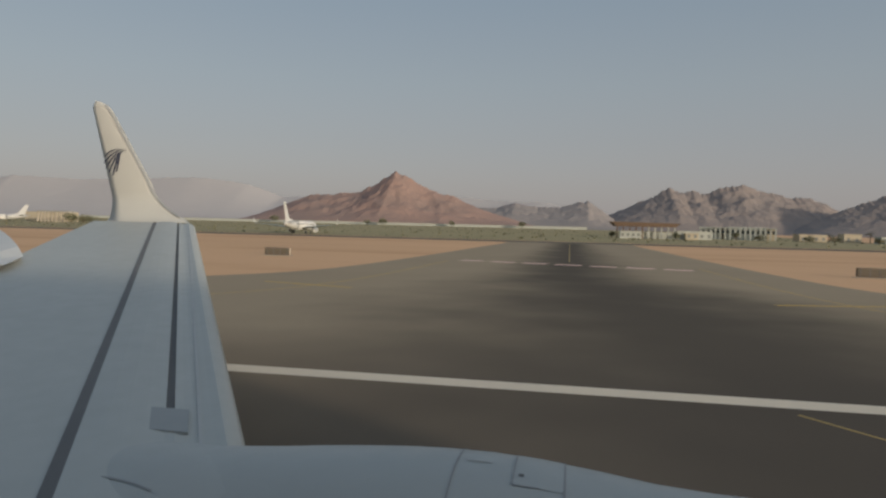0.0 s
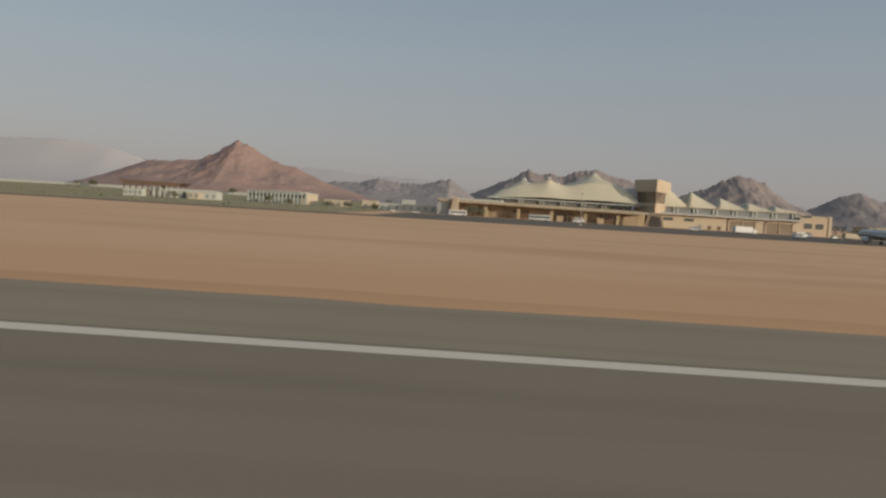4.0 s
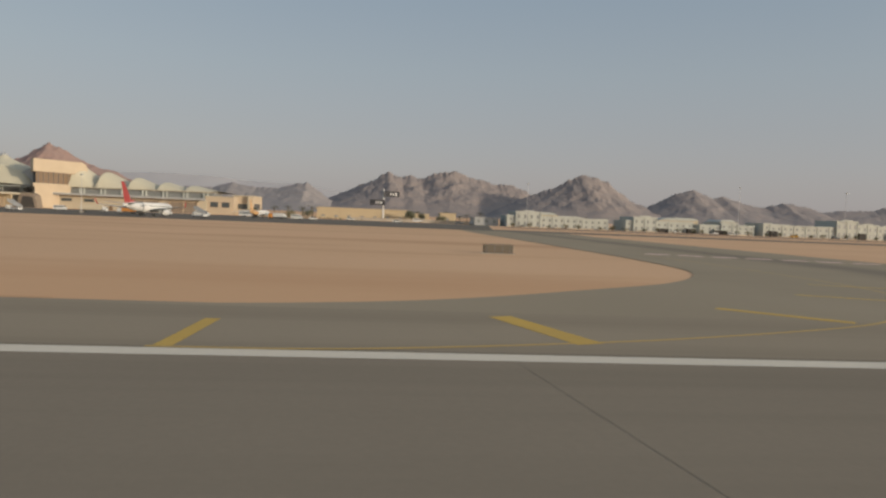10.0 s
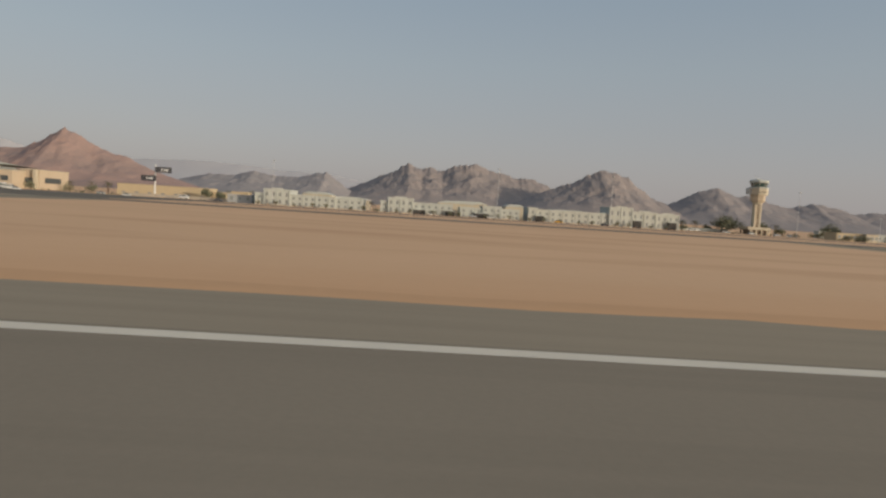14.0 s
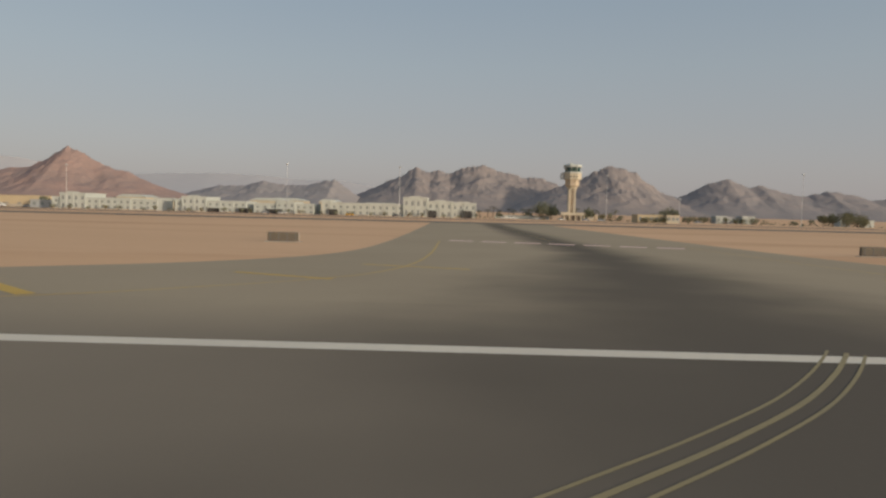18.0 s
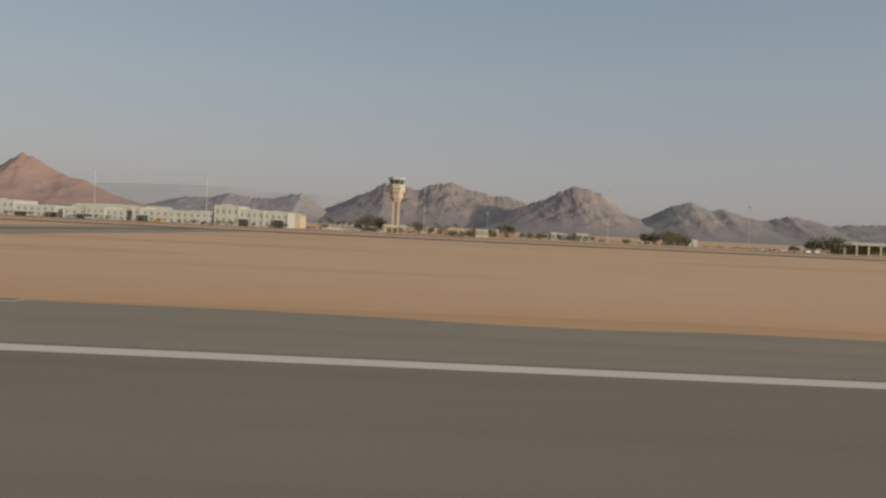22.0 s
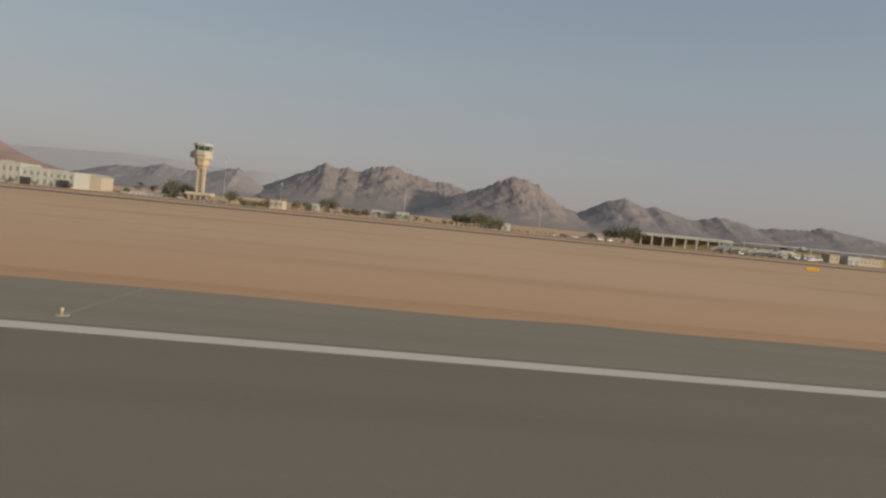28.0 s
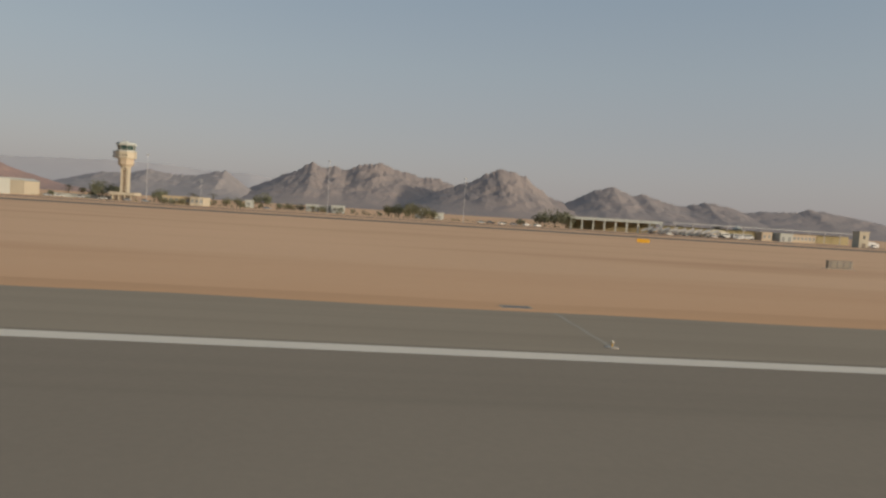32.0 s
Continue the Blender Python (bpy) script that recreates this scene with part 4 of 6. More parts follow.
low_building("perimeter_wall", "low pale perimeter wall", 540, 622, 428, 429, 1.6, CONCRETE, 0, cat="wall", parapet=0.15)

# white office row: A, B, C and D
def office(name, label, x0, y0, blocks, deep=22.0, paint=WHITE_WALL):
    """blocks: (start, end, height, storeys, windows a storey, setback)."""
    t = thing(name, label, "office building", x0, y0, 0, group="white office row")
    for a, b, h, st, n, back in blocks:
        w = part("wall", boxes((a, b, back, deep, 0, h)), paint, t)
        part("cornice", boxes((a - .25, b + .25, back - .35, back + .3, h - .1, h + .3), (a - .2, b + .2, back - .15, back + .25, h + .3, h + .75), (a - .2, a + .3, back + .3, deep, h - .1, h + .7), (b - .3, b + .2, back + .3, deep, h - .1, h + .7)), paint, w)
        hs = h / st
        for s in range(1, st):
            part("string_course", boxes((a - .1, b + .1, back - .22, back, s * hs - .12, s * hs + .16)), paint, w)
        part("plinth", boxes((a - .08, b + .08, back - .18, back, 0, .7)), CONCRETE, w)
        if n:
            for s in range(st):
                xs = [a + (b - a) * (i + .5) / n for i in range(n)]
                window_rows(t, xs, back, s * hs + hs * .24, s * hs + hs * (.72 if s else .76), min(1.25, (b - a) / n * .4), glass=PALE_GLASS)
            for i in range(n + 1):
                x = min(max(a + (b - a) * i / n, a + .3), b - .3)
                if i % 2 == 0 or i == n:
                    part("pilaster", boxes((x - .28, x + .28, back - .3, back, 0, h - .1)), paint, w)
        if h > 7.8:
            part("gable_panel", boxes(((a + b) / 2 - 3.2, (a + b) / 2 + 3.2, back - .2, back + .4, h + .7, h + 1.35)), paint, w)
    return t


office("white_office", "white rendered office with a taller corner block", 629.5, 390, ((0, 5, 6.0, 2, 1, 0), (5, 19.7, 8.4, 2, 4, -.8), (19.7, 45, 6.0, 2, 7, 0), (45, 60, 5.6, 2, 4, .6)))
office("white_office", "white rendered office with a tall gabled entrance", 699.8, 390, ((0, 4.2, 5.8, 2, 1, 0), (4.2, 18.2, 7.9, 2, 4, -1), (18.2, 40.6, 5.9, 2, 6, 0)))
office("white_office", "white rendered office with a small raised roof room", 744.7, 390, ((0, 12.8, 5.0, 2, 3, 0), (12.8, 23.5, 6.4, 2, 3, -.6), (23.5, 34, 5.3, 2, 3, .5)))
office("white_office", "long sunlit white office with a tall middle block", 783.6, 390, ((0, 5, 7.2, 2, 1, -.5), (5, 46, 6.4, 2, 11, 0), (46, 59.6, 10.4, 2, 4, -1), (59.6, 73.5, 8.6, 2, 4, 0), (73.5, 87, 8.0, 2, 4, .3)), 20, SUNNY_WALL)
for x, w, h in ((739, 5, 2.8), (757, 8, 2.6), (790, 4.5, 3.4), (846, 4.4, 4.0), (866, 4.8, 4.2), (722, 6, 2.4)):
    g = thing("carport", "vehicle bay beside the white offices, its shade painted as a dark panel", "carport", x, 388.2)
    # solid dark box; its colour stands for the bay's shade
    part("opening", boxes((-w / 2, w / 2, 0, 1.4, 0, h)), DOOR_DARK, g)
    part("lintel", boxes((-w / 2 - .3, w / 2 + .3, -.2, 1.5, h, h + .4)), WHITE_WALL, g)
for x0, x1, y, z in ((650, 668, 424, 9.3), (662, 690, 436, 7.6), (733, 756, 422, 9), (742, 764, 432, 9.4), (800, 826, 424, 7.8), (852, 871, 425, 9.4), (775, 786, 426, 9.2)):
    r = thing("rear_hangar", "pale low-pitched hangar roof behind the offices", "hangar", (x0 + x1) / 2, y)
    w = (x1 - x0) / 2
    part("body", boxes((-w, w, 0, 18, 0, z - 1.4)), CREAM_WALL, r)
    part("roof", prism(bmesh.new(), ((-w - .5, z - 1.4), (w + .5, z - 1.4), (w * .6, z), (-w * .6, z)), -.6, 18.6, "y"), WHITE_WALL, r)
for i in range(6):
    f = thing("flagpole", "slim grey flagpole in the gap between offices", "flagpole", 690 + 1.3 * i, 392 + i, 0, group="flagpoles by the offices")
    part("pole", lathe(bmesh.new(), ((.11, 0), (.07, 8.6)), 8), STEEL, f)
    part("finial", lathe(bmesh.new(), ((.16, 8.6), (.16, 8.8)), 8), STEEL, f)
# the shed's shade is put into its grey wall colour
low_building("cargo_shed", "grey shaded cargo shed between palm trees", 612, 626, 398, 420, 4.2, SHADE_ROOF, 3)

# ---- control tower ----
tower = thing("control_tower", "tan airport control tower with a glazed cab on a slim shaft", "control tower", 929.5, 420)


def tier(name, prof, material, label="", n=8):
    return part(name, lathe(bmesh.new(), prof, n, "z", turn=0.5), material, tower, label)


# shade under the terrace is painted into the ground floor's colour
part("base_building", boxes((-5.6, 5.6, -5, 7, 0, 3.2)), DARK_IN, tower, "ground floor set back under the terrace, its shade painted dark brown")
for k in range(4):
    part("base_column", boxes((-6.4 + 4 * k, -5.6 + 4 * k, -6.2, -5.4, 0, 3.2)), CREAM_WALL, tower)
part("base_terrace", boxes((-8.2, 8.2, -6.6, 8, 3.2, 4.3)), CREAM_WALL, tower)
part("terrace_parapet", boxes((-8.2, 8.2, -6.6, -6.2, 4.3, 5.0), (-8.2, -7.8, -6.2, 8, 4.3, 5.0), (7.8, 8.2, -6.2, 8, 4.3, 5.0)), CREAM_WALL, tower)
for sx in (-2.1, 2.1):
    part("shaft_pier", boxes((sx - .75, sx + .75, -2.4, 2.4, 4.3, 19.8)), CREAM_WALL, tower)
part("shaft_core", boxes((-1.4, 1.4, -1.9, 2, 4.3, 19.8)), BROWN_GLASS, tower, "dark glazed stair strip")
for i in range(8):
    part("shaft_cross_bar", boxes((-1.4, 1.4, -2.15, -1.9, 6.3 + 1.7 * i, 6.75 + 1.7 * i)), CREAM_WALL, tower)
tier("neck_collar", ((3.2, 19.4), (3.6, 20.4), (4.1, 20.9)), CREAM_WALL)
tier("lower_tier", ((4.3, 20.9), (5.0, 21.6), (5.1, 25.0), (4.6, 25.2)), PEACH_WALL)
tier("upper_tier", ((6.2, 25.1), (6.5, 25.6), (6.6, 29.0), (6.3, 29.4)), CREAM_WALL)
tier("gallery", ((6.7, 29.2), (6.9, 29.4), (6.9, 30.0), (6.4, 30.1)), WHITE_WALL)
tier("cab_glass", ((5.0, 30.1), (5.9, 32.9)), TEAL_GLASS, "outward leaning green glass")
for i in range(8):
    a = math.pi * (i + .5) / 4
    bm = boxes((-.13, .13, -.13, .13, 0, 2.95))
    bm.transform(Matrix.Translation((5.07 * math.cos(a), 5.07 * math.sin(a), 30.05)) @ Matrix.Rotation(a, 4, "Z") @ Matrix.Rotation(0.31, 4, "Y"))
    part("cab_mullion", bm, WHITE_WALL, tower)
tier("cab_roof", ((6.3, 32.8), (6.6, 33.1), (6.6, 34.1), (6.0, 34.5)), WHITE_WALL)
part("side_gallery", boxes((-8.2, -6.2, -2.2, 2.2, 25.4, 29.2)), SHADE_ROOF, tower)
for x, y, h in ((-2, 1, 3.2), (1.5, -1, 1.8), (3, 2, 1.4)):
    part("antenna", lathe(bmesh.new(), ((.09, 34.4), (.05, 34.4 + h)), 6, "z", x, y), STEEL, tower)
part("roof_plant", boxes((-2.4, 0.6, -1.4, 1.6, 34.4, 35.3)), WHITE_WALL, tower)
for x in (-2.2, 0, 2.2):
    part("tier_window", boxes((x - .5, x + .5, -6.35, -5.9, 26.6, 27.4)), GLASS, tower)

for piece in tower.children:
    wide = 0.75 if piece.name.split(".")[0] in ("shaft_pier", "shaft_core", "shaft_cross_bar") else 0.85
    piece.data.transform(Matrix.Diagonal((wide, wide, 0.975, 1)))

# ---- east side: huts, sheds, masts ----
low_building("white_hut", "white flat-roofed site hut", 1030.6, 1037.6, 455, 464, 4.2, WHITE_WALL, 2, group="white huts")
low_building("white_hut", "white hut beside the grey site office", 1047, 1055.2, 453, 463, 4.5, WHITE_WALL, 2, group="white huts")
low_building("grey_site_office", "grey-green prefabricated site office between the white huts", 1038.2, 1046.4, 456, 463, 3.8, SHADE_ROOF, 3, group="white huts")
low_building("guard_hut", "small white guard hut with a dark doorway", 1113, 1118.5, 430, 436, 3.9, WHITE_WALL, 1, (0.2, 2.4), 1.6)
low_building("bungalow", "wide low tan bungalow behind a hedge", 961, 976, 387, 400, 4.1, TAN_WALL, 5, parapet=.5)
low_building("bungalow_wing", "low cream wing at the bungalow's end", 976.4, 983.4, 384, 399, 4.3, CREAM_WALL, 3, parapet=.4)
low_building("white_kiosk", "small white kiosk between trees", 991.4, 996.2, 457, 463, 4.4, WHITE_WALL, 1)
low_building("bungalow", "small cream bungalow beside the tower", 942, 949, 446, 456, 3.8, CREAM_WALL, 2)
low_building("bungalow", "small peach bungalow beside the tower", 950.4, 955, 450, 458, 3.3, PEACH_WALL, 1)
low_building("roadside_wall", "long pale boundary wall west of the tower", 884, 918, 432, 433, 2.0, WHITE_WALL, 0, cat="wall", parapet=.2)
low_building("pump_house", "white pump house with a rounded roof", 1101, 1107, 436, 443, 5.4, WHITE_WALL, 1)

shed = thing("vehicle_shed", "long flat-roofed vehicle shed on white columns", "shed", 1215.5, 392, 0, -10)
part("roof", boxes((-26.5, 26.5, -4, 15, 6.3, 7.1)), WHITE_WALL, shed)
part("roof_fascia", boxes((-26.7, 26.7, -4.3, -4, 5.7, 7.3)), WHITE_WALL, shed)
# added sheet, no real wall: stands for trees and shade behind
part("back_wall", boxes((-26.5, 26.5, 14.4, 15, 0, 6.0)), SCRUB, shed, "added green backdrop for the trees and shade behind the shed")
c3 = part("column", boxes((-.45, .45, -3.8, -2.9, 0, 6.2)), WHITE_WALL, shed)
c3.matrix_basis = at(-25.6, 0)
for i in range(1, 9):
    again("column", c3, shed, -25.6 + 6.4 * i, 0)
long_roof = thing("long_carport", "very long low grey carport roof", "carport", 1318, 398, 0, 8)
part("roof", boxes((-70, 62, 0, 10, 6.9, 7.3)), SHADE_ROOF, long_roof)
for i in range(12):
    part("post", boxes((-68 + 11.5 * i, -67.6 + 11.5 * i, .4, .8, 0, 6.9)), STEEL, long_roof)
part("rear_screen", boxes((-70, 62, 9.4, 9.8, 0, 5.2)), SCRUB, long_roof)
gate = thing("gate_tower", "square white gate tower", "tower", 1325.5, 331)
part("shaft", boxes((-2.6, 2.6, 0, 5.2, 0, 7.8)), CREAM_WALL, gate)
part("cap", boxes((-2.9, 2.9, -.3, 5.5, 7.8, 8.3)), CREAM_WALL, gate)
# dark panel painted for the shade in the doorway
part("doorway", boxes((-1, 1, -.15, .1, 0, 2.3)), DARK_IN, gate)
part("slit_window", boxes((-.5, .5, -.15, .1, 4.6, 6.2)), GLASS, gate)
low_building("workshop", "low white workshop with dark doors", 1314, 1321.6, 386, 396, 4.4, WHITE_WALL, 2, (0.2, 3.0), 2.0)
low_building("workshop", "peach workshop with a row of windows", 1322.8, 1337.4, 388, 399, 4.2, PEACH_WALL, 6)
low_building("workshop", "small peach workshop beside a white one", 1303.8, 1310, 388, 396, 4.4, PEACH_WALL, 2)
low_building("store_hut", "white flat-roofed store hut with windows", 1256, 1268, 392, 400, 3.2, WHITE_WALL, 3, parapet=.3)
house = thing("cream_house", "cream house with a low pale gabled roof", "house", 1273.9, 383.6)
part("wall", boxes((-6, 6, 0, 6.6, 0, 3.0)), CREAM_WALL, house)
part("roof", prism(bmesh.new(), ((-6.6, 3.0), (6.6, 3.0), (2.4, 4.7), (-2.4, 4.7)), -.5, 7.1, "y"), MEMBRANE, house, "low pale gabled roof")
window_rows(house, (-3.6, 0, 3.6), 0, 0.9, 2.2, 1.4, glass=PALE_GLASS)
dome = thing("domed_hut", "white hut with a small dome", "hut", 1301, 409)
part("body", boxes((-2.6, 2.6, 0, 5, 0, 5.4)), WHITE_WALL, dome)
part("dome", lathe(bmesh.new(), [(2.6 * math.cos(a * math.pi / 12), 5.4 + 2.6 * math.sin(a * math.pi / 12)) for a in range(6)], 14, "z", 0, 2.5), WHITE_WALL, dome, smooth=True)


def light_mast(x, y, h):
    m = thing("floodlight_mast", "tall slender grey floodlight mast", "light mast", x, y, 0, group="floodlight masts")
    part("footing", boxes((-.6, .6, -.6, .6, 0, .5)), CONCRETE, m)
    part("mast", lathe(bmesh.new(), ((.13, .5), (.07, h)), 10), MAST_GREY, m)
    part("headframe", lathe(bmesh.new(), ((.5, h - .1), (.5, h + .06)), 12), MAST_GREY, m)
    for k in range(4):
        a = k * math.pi / 2
        part("floodlight", boxes((0.5 * math.cos(a) - .2, 0.5 * math.cos(a) + .2, 0.5 * math.sin(a) - .2, 0.5 * math.sin(a) + .2, h - .55, h - .1)), WING_GREY, m)


for x, y, h in ((640, 386, 25), (765, 384, 28), (828, 380, 27.5), (947, 404, 27), (1050, 383, 29), (1124, 372, 24), (982.4, 382, 14), (433, 300, 16), (290, 300, 14)):
    light_mast(x, y, h)

# ---- west side: villas, brown shed, boundary wall ----
villa = thing("guest_house", "white two-storey guest house with a colonnade", "building", 84, 484, 0, -14)
part("body", boxes((0, 46, 2, 18, 0, 8.0)), CREAM_WALL, villa)
part("left_block", boxes((0, 13, 0, 16, 0, 8.6)), WHITE_WALL, villa)
part("right_block", boxes((17, 41, -.4, 16, 0, 9.0)), WHITE_WALL, villa)
part("roof_slab", boxes((-.6, 46.6, -1, 18.5, 8.0, 8.5)), WHITE_WALL, villa)
cc = part("column", boxes((-.5, .5, -1.2, -.2, 0, 7.9)), WHITE_WALL, villa)
cc.matrix_basis = at(1, 0)
for i in range(1, 16):
    again("column", cc, villa, 1 + 3 * i, 0)
for i in range(15):
    part("window", boxes((2 + 3 * i, 3.6 + 3 * i, -.7, -.35, 4.6, 6.8)), GLASS, villa)
brown = thing("timber_pavilion", "open pavilion with a heavy brown flat roof", "pavilion", 43, 424, 0, 4)
part("roof", prism(bmesh.new(), ((-17, 7.4), (17, 7.4), (20, 9.6), (-20, 10.1)), -2, 14, "y"), BROWN_ROOF, brown)
for i in range(10):
    part("post", boxes((-17 + 3.7 * i, -16.4 + 3.7 * i, -1, -.4, 0, 7.4)), WHITE_WALL if i > 4 else BROWN_ROOF, brown)
part("counter_wall", boxes((-6, 17, 6, 13, 0, 4.2)), WHITE_WALL, brown)
low_building("white_cabin", "white flat-roofed cabin with a dark window strip", 28, 40, 418, 426, 4.0, WHITE_WALL, 4)
low_building("white_cabin", "low white cabin beside the pavilion", 62, 82, 430, 440, 4.8, WHITE_WALL, 5)
low_building("pool_house", "small blue-white pool house", 66, 73, 424, 430, 3.6, CREAM_WALL, 2)
low_building("cream_villa", "cream villa beyond the parking rows", 142, 158, 470, 484, 4.6, CREAM_WALL, 4)
low_building("cream_villa", "small cream villa with one window", 168, 178, 470, 480, 5.4, CREAM_WALL, 2)
low_building("long_white_house", "long low white house beside the canopy", 182, 220, 452, 462, 4.2, WHITE_WALL, 8)
low_building("gate_arch_house", "white house with an open arch", 196, 204, 466, 474, 7.4, WHITE_WALL, 1, (1.8, 5.0), 4)
wall = low_building("boundary_wall", "long white boundary wall at the edge of the scrub", -700, 20, 880, 881, 3.0, WHITE_WALL, 0, cat="wall", parapet=.3)
wall.matrix_basis = at(-340, 880, climb(880) - 0.8)
low_building("hangar", "pale hangar building at the airfield's far end", -446, -412, 500, 520, 8, CREAM_WALL, 0)
col_hall = thing("column_shelter", "grey open shelter on many columns", "shelter", -396, 470)
part("roof", boxes((-14, 14, 0, 9, 8.6, 9.4)), SHADE_ROOF, col_hall)
for i in range(9):
    part("column", boxes((-13.6 + 3.2 * i, -12.8 + 3.2 * i, .5, 1.5, 0, 8.6)), CONCRETE, col_hall)

# ---- runway furniture ----
def board_sign(x, y, rz=0.0, half=1.62, back=SIGN_BACK, tone="dark"):
    t = thing("taxiway_sign", tone + " steel back of a taxiway sign standing in the sand", "airfield sign", x, y, 0, rz, group="taxiway signs")
    bm = boxes((-half, half, -0.24, 0.24, 0.1, 1.02))
    bmesh.ops.bevel(bm, geom=bm.edges[:], offset=0.04, segments=1, affect="EDGES")
    part("sign_case", bm, back, t)
    for k in range(4):
        x0 = (-0.81 + 0.54 * k) * half
        part("case_rib", boxes((x0 - .03, x0 + .03, -0.27, -0.24, 0.13, 1.0)), WING_DARK, t)
    part("sign_face", boxes((-half + .08, half - .08, 0.24, 0.27, 0.15, 0.98)), SIGN_YELLOW, t, "yellow sign face turned from the runway")
    part("end_panel", boxes((half, half + .03, -0.2, 0.2, 0.15, 0.98)), CONCRETE, t, "pale end panel")
    for k in (-.8, 0, .8):
        part("leg", boxes((k * half - .05, k * half + .05, -.05, .05, 0, .12)), STEEL, t)
    part("base_slab", boxes((-half - .25, half + .25, -.5, .5, 0, .05)), CONCRETE, t)


for x, y, rz in ((-37.6, 82.5, 4), (29.6, 77, -3), (569, 73.5, 3), (631.7, 72, -2), (839.3, 72.5, 4), (901, 71.6, -3)):
    board_sign(x, y, rz)
board_sign(1135.3, 79, 3, 1.62, PALE_SIGN, "pale dusty")


def marker_box(x, y, face, label, rz=20, back=False):
    t = thing("distance_marker", label, "airfield sign", x, y, 0, rz, group="distance markers")
    bm = boxes((-.36, .36, -.24, .24, .06, .76))
    bmesh.ops.bevel(bm, geom=bm.edges[:], offset=0.03, segments=1, affect="EDGES")
    part("case", bm, SIGN_BACK, t)
    part("face", boxes((-.35, .35, -.26, -.24, .08, .75)), face, t)
    if back:
        for k in (-.2, .06):
            part("back_rib", boxes((k - .02, k + .02, -.275, -.26, .1, .73)), WING_DARK, t)
    else:
        for k in (-.1, .08):
            part("numeral_bar", boxes((k - .055, k + .055, -.268, -.26, .3, .54)), RUST, t)
        part("side_face", boxes((.36, .38, -.23, .23, .08, .75)), WHITE_LINE, t, "pale side panel")
    part("base_slab", boxes((-.5, .5, -.34, .34, 0, .06)), CONCRETE, t)


marker_box(497.3, 29.2, MARKER_BACK, "dark square runway marker box on a concrete slab", 5, True)
marker_box(108.8, 30, ORANGE, "orange square runway marker box on a concrete slab", -20)
marker_box(1021.0, 28.9, ORANGE, "orange square runway marker box with a pale side panel", -40)

ys = thing("yellow_sign", "small yellow airfield sign on short legs", "airfield sign", 1138.4, 150, 0, -10)
part("board", boxes((-1.4, 1.4, -.1, .1, .3, 1.15)), SIGN_YELLOW, ys)
for dx in (-1.0, 1.0):
    part("leg", boxes((dx - .06, dx + .06, -.06, .06, 0, .32)), STEEL, ys)

LAMP = thing("edge_light", "small white runway edge light on a pale base plate", "runway light", 96.0, 19.0, 0, group="runway edge lights")
part("base_plate", lathe(bmesh.new(), ((.2, .03), (.2, .045), (.12, .055)), 12), CONCRETE, LAMP)
part("stem", lathe(bmesh.new(), ((.026, .055), (.026, .13)), 8), FADED_YELLOW, LAMP)
part("collar", lathe(bmesh.new(), ((.045, .13), (.055, .15)), 10), FADED_YELLOW, LAMP)
part("lens", lathe(bmesh.new(), ((.04, .15), (.052, .175), (.045, .22), (.016, .24)), 12), PALE_FILL, LAMP)
TRENCH = thing("cable_trench", "pale filled cable trench across the shoulder", "cable trench", 96.0, 19.2, 0, group="cable trenches")
part("filling", strip(bmesh.new(), [(.03 * math.sin(2.1 * k), .8 * k) for k in range(9)], .13, .034), TRENCH_FILL, TRENCH)
for x in (-67.0, 42.0, 150.0, 205.2, 261.3, 317.2, 372.6, 429.2, 485.2, 541.2, 706.4, 761.5, 978.8, 1032.0, 1086.3):
    copy_thing(LAMP, at(x, 19.0))
    copy_thing(TRENCH, at(x, 19.2))
POST = thing("taxiway_light", "short dark taxiway edge light post", "runway light", 825.4, 20.6, 0, group="taxiway edge lights")
part("base_plate", lathe(bmesh.new(), ((.13, .03), (.13, .045)), 10), CONCRETE, POST)
part("post", lathe(bmesh.new(), ((.035, .045), (.035, .2)), 8), WING_DARK, POST)
part("lens", lathe(bmesh.new(), ((.05, .2), (.05, .27), (.02, .29)), 10), BOARD, POST)
for x, y in ((814.0, 19.5), (915.9, 20.8), (927.3, 20.1)):
    copy_thing(POST, at(x, y))
for x, y in ((816.8, 19.2), (925.1, 19.2), (651.6, 19.1)):
    copy_thing(LAMP, at(x, y))
plain = thing("light_base", "blank concrete light base in the shoulder", "light base", 649.2, 19.3)
part("plate", lathe(bmesh.new(), ((.3, .03), (.3, .09)), 12), CONCRETE, plain)
part("trench_filling", strip(bmesh.new(), ((0, .2), (.3, 3), (.9, 6.8)), .12, .041), TRENCH_FILL, plain)
side_trench = thing("cable_trench", "pale filled cable trench beside the taxiway mouth", "cable trench", 651.7, 19.4)
part("filling", strip(bmesh.new(), ((0, 0), (-.6, 3.3), (-1.2, 6.8)), .15, .041), PALE_FILL, side_trench)
side_trench = thing("cable_trench", "short pale cable trench by the taxiway mouth", "cable trench", 823.5, 20.8)
part("filling", strip(bmesh.new(), ((-.6, .3), (1.1, -.1), (1.9, -.2)), .1, .041), PALE_FILL, side_trench)
side_trench = thing("cable_trench", "pale filled cable trench along the shoulder", "cable trench", 916.3, 21)
part("filling", strip(bmesh.new(), ((0, 0), (6.1, .3), (11.7, 1.2), (19.9, 4.4)), .13, .040), PALE_FILL, side_trench)
part("branch_filling", strip(bmesh.new(), ((8.9, -1.7), (13.1, .1), (17, 2.6), (19.8, 4.1)), .1, .0415), PALE_FILL, side_trench)
part("branch_filling", strip(bmesh.new(), ((11.6, -.8), (14.6, .8), (17.6, 2.6), (19.9, 4.0)), .1, .042), PALE_FILL, side_trench)
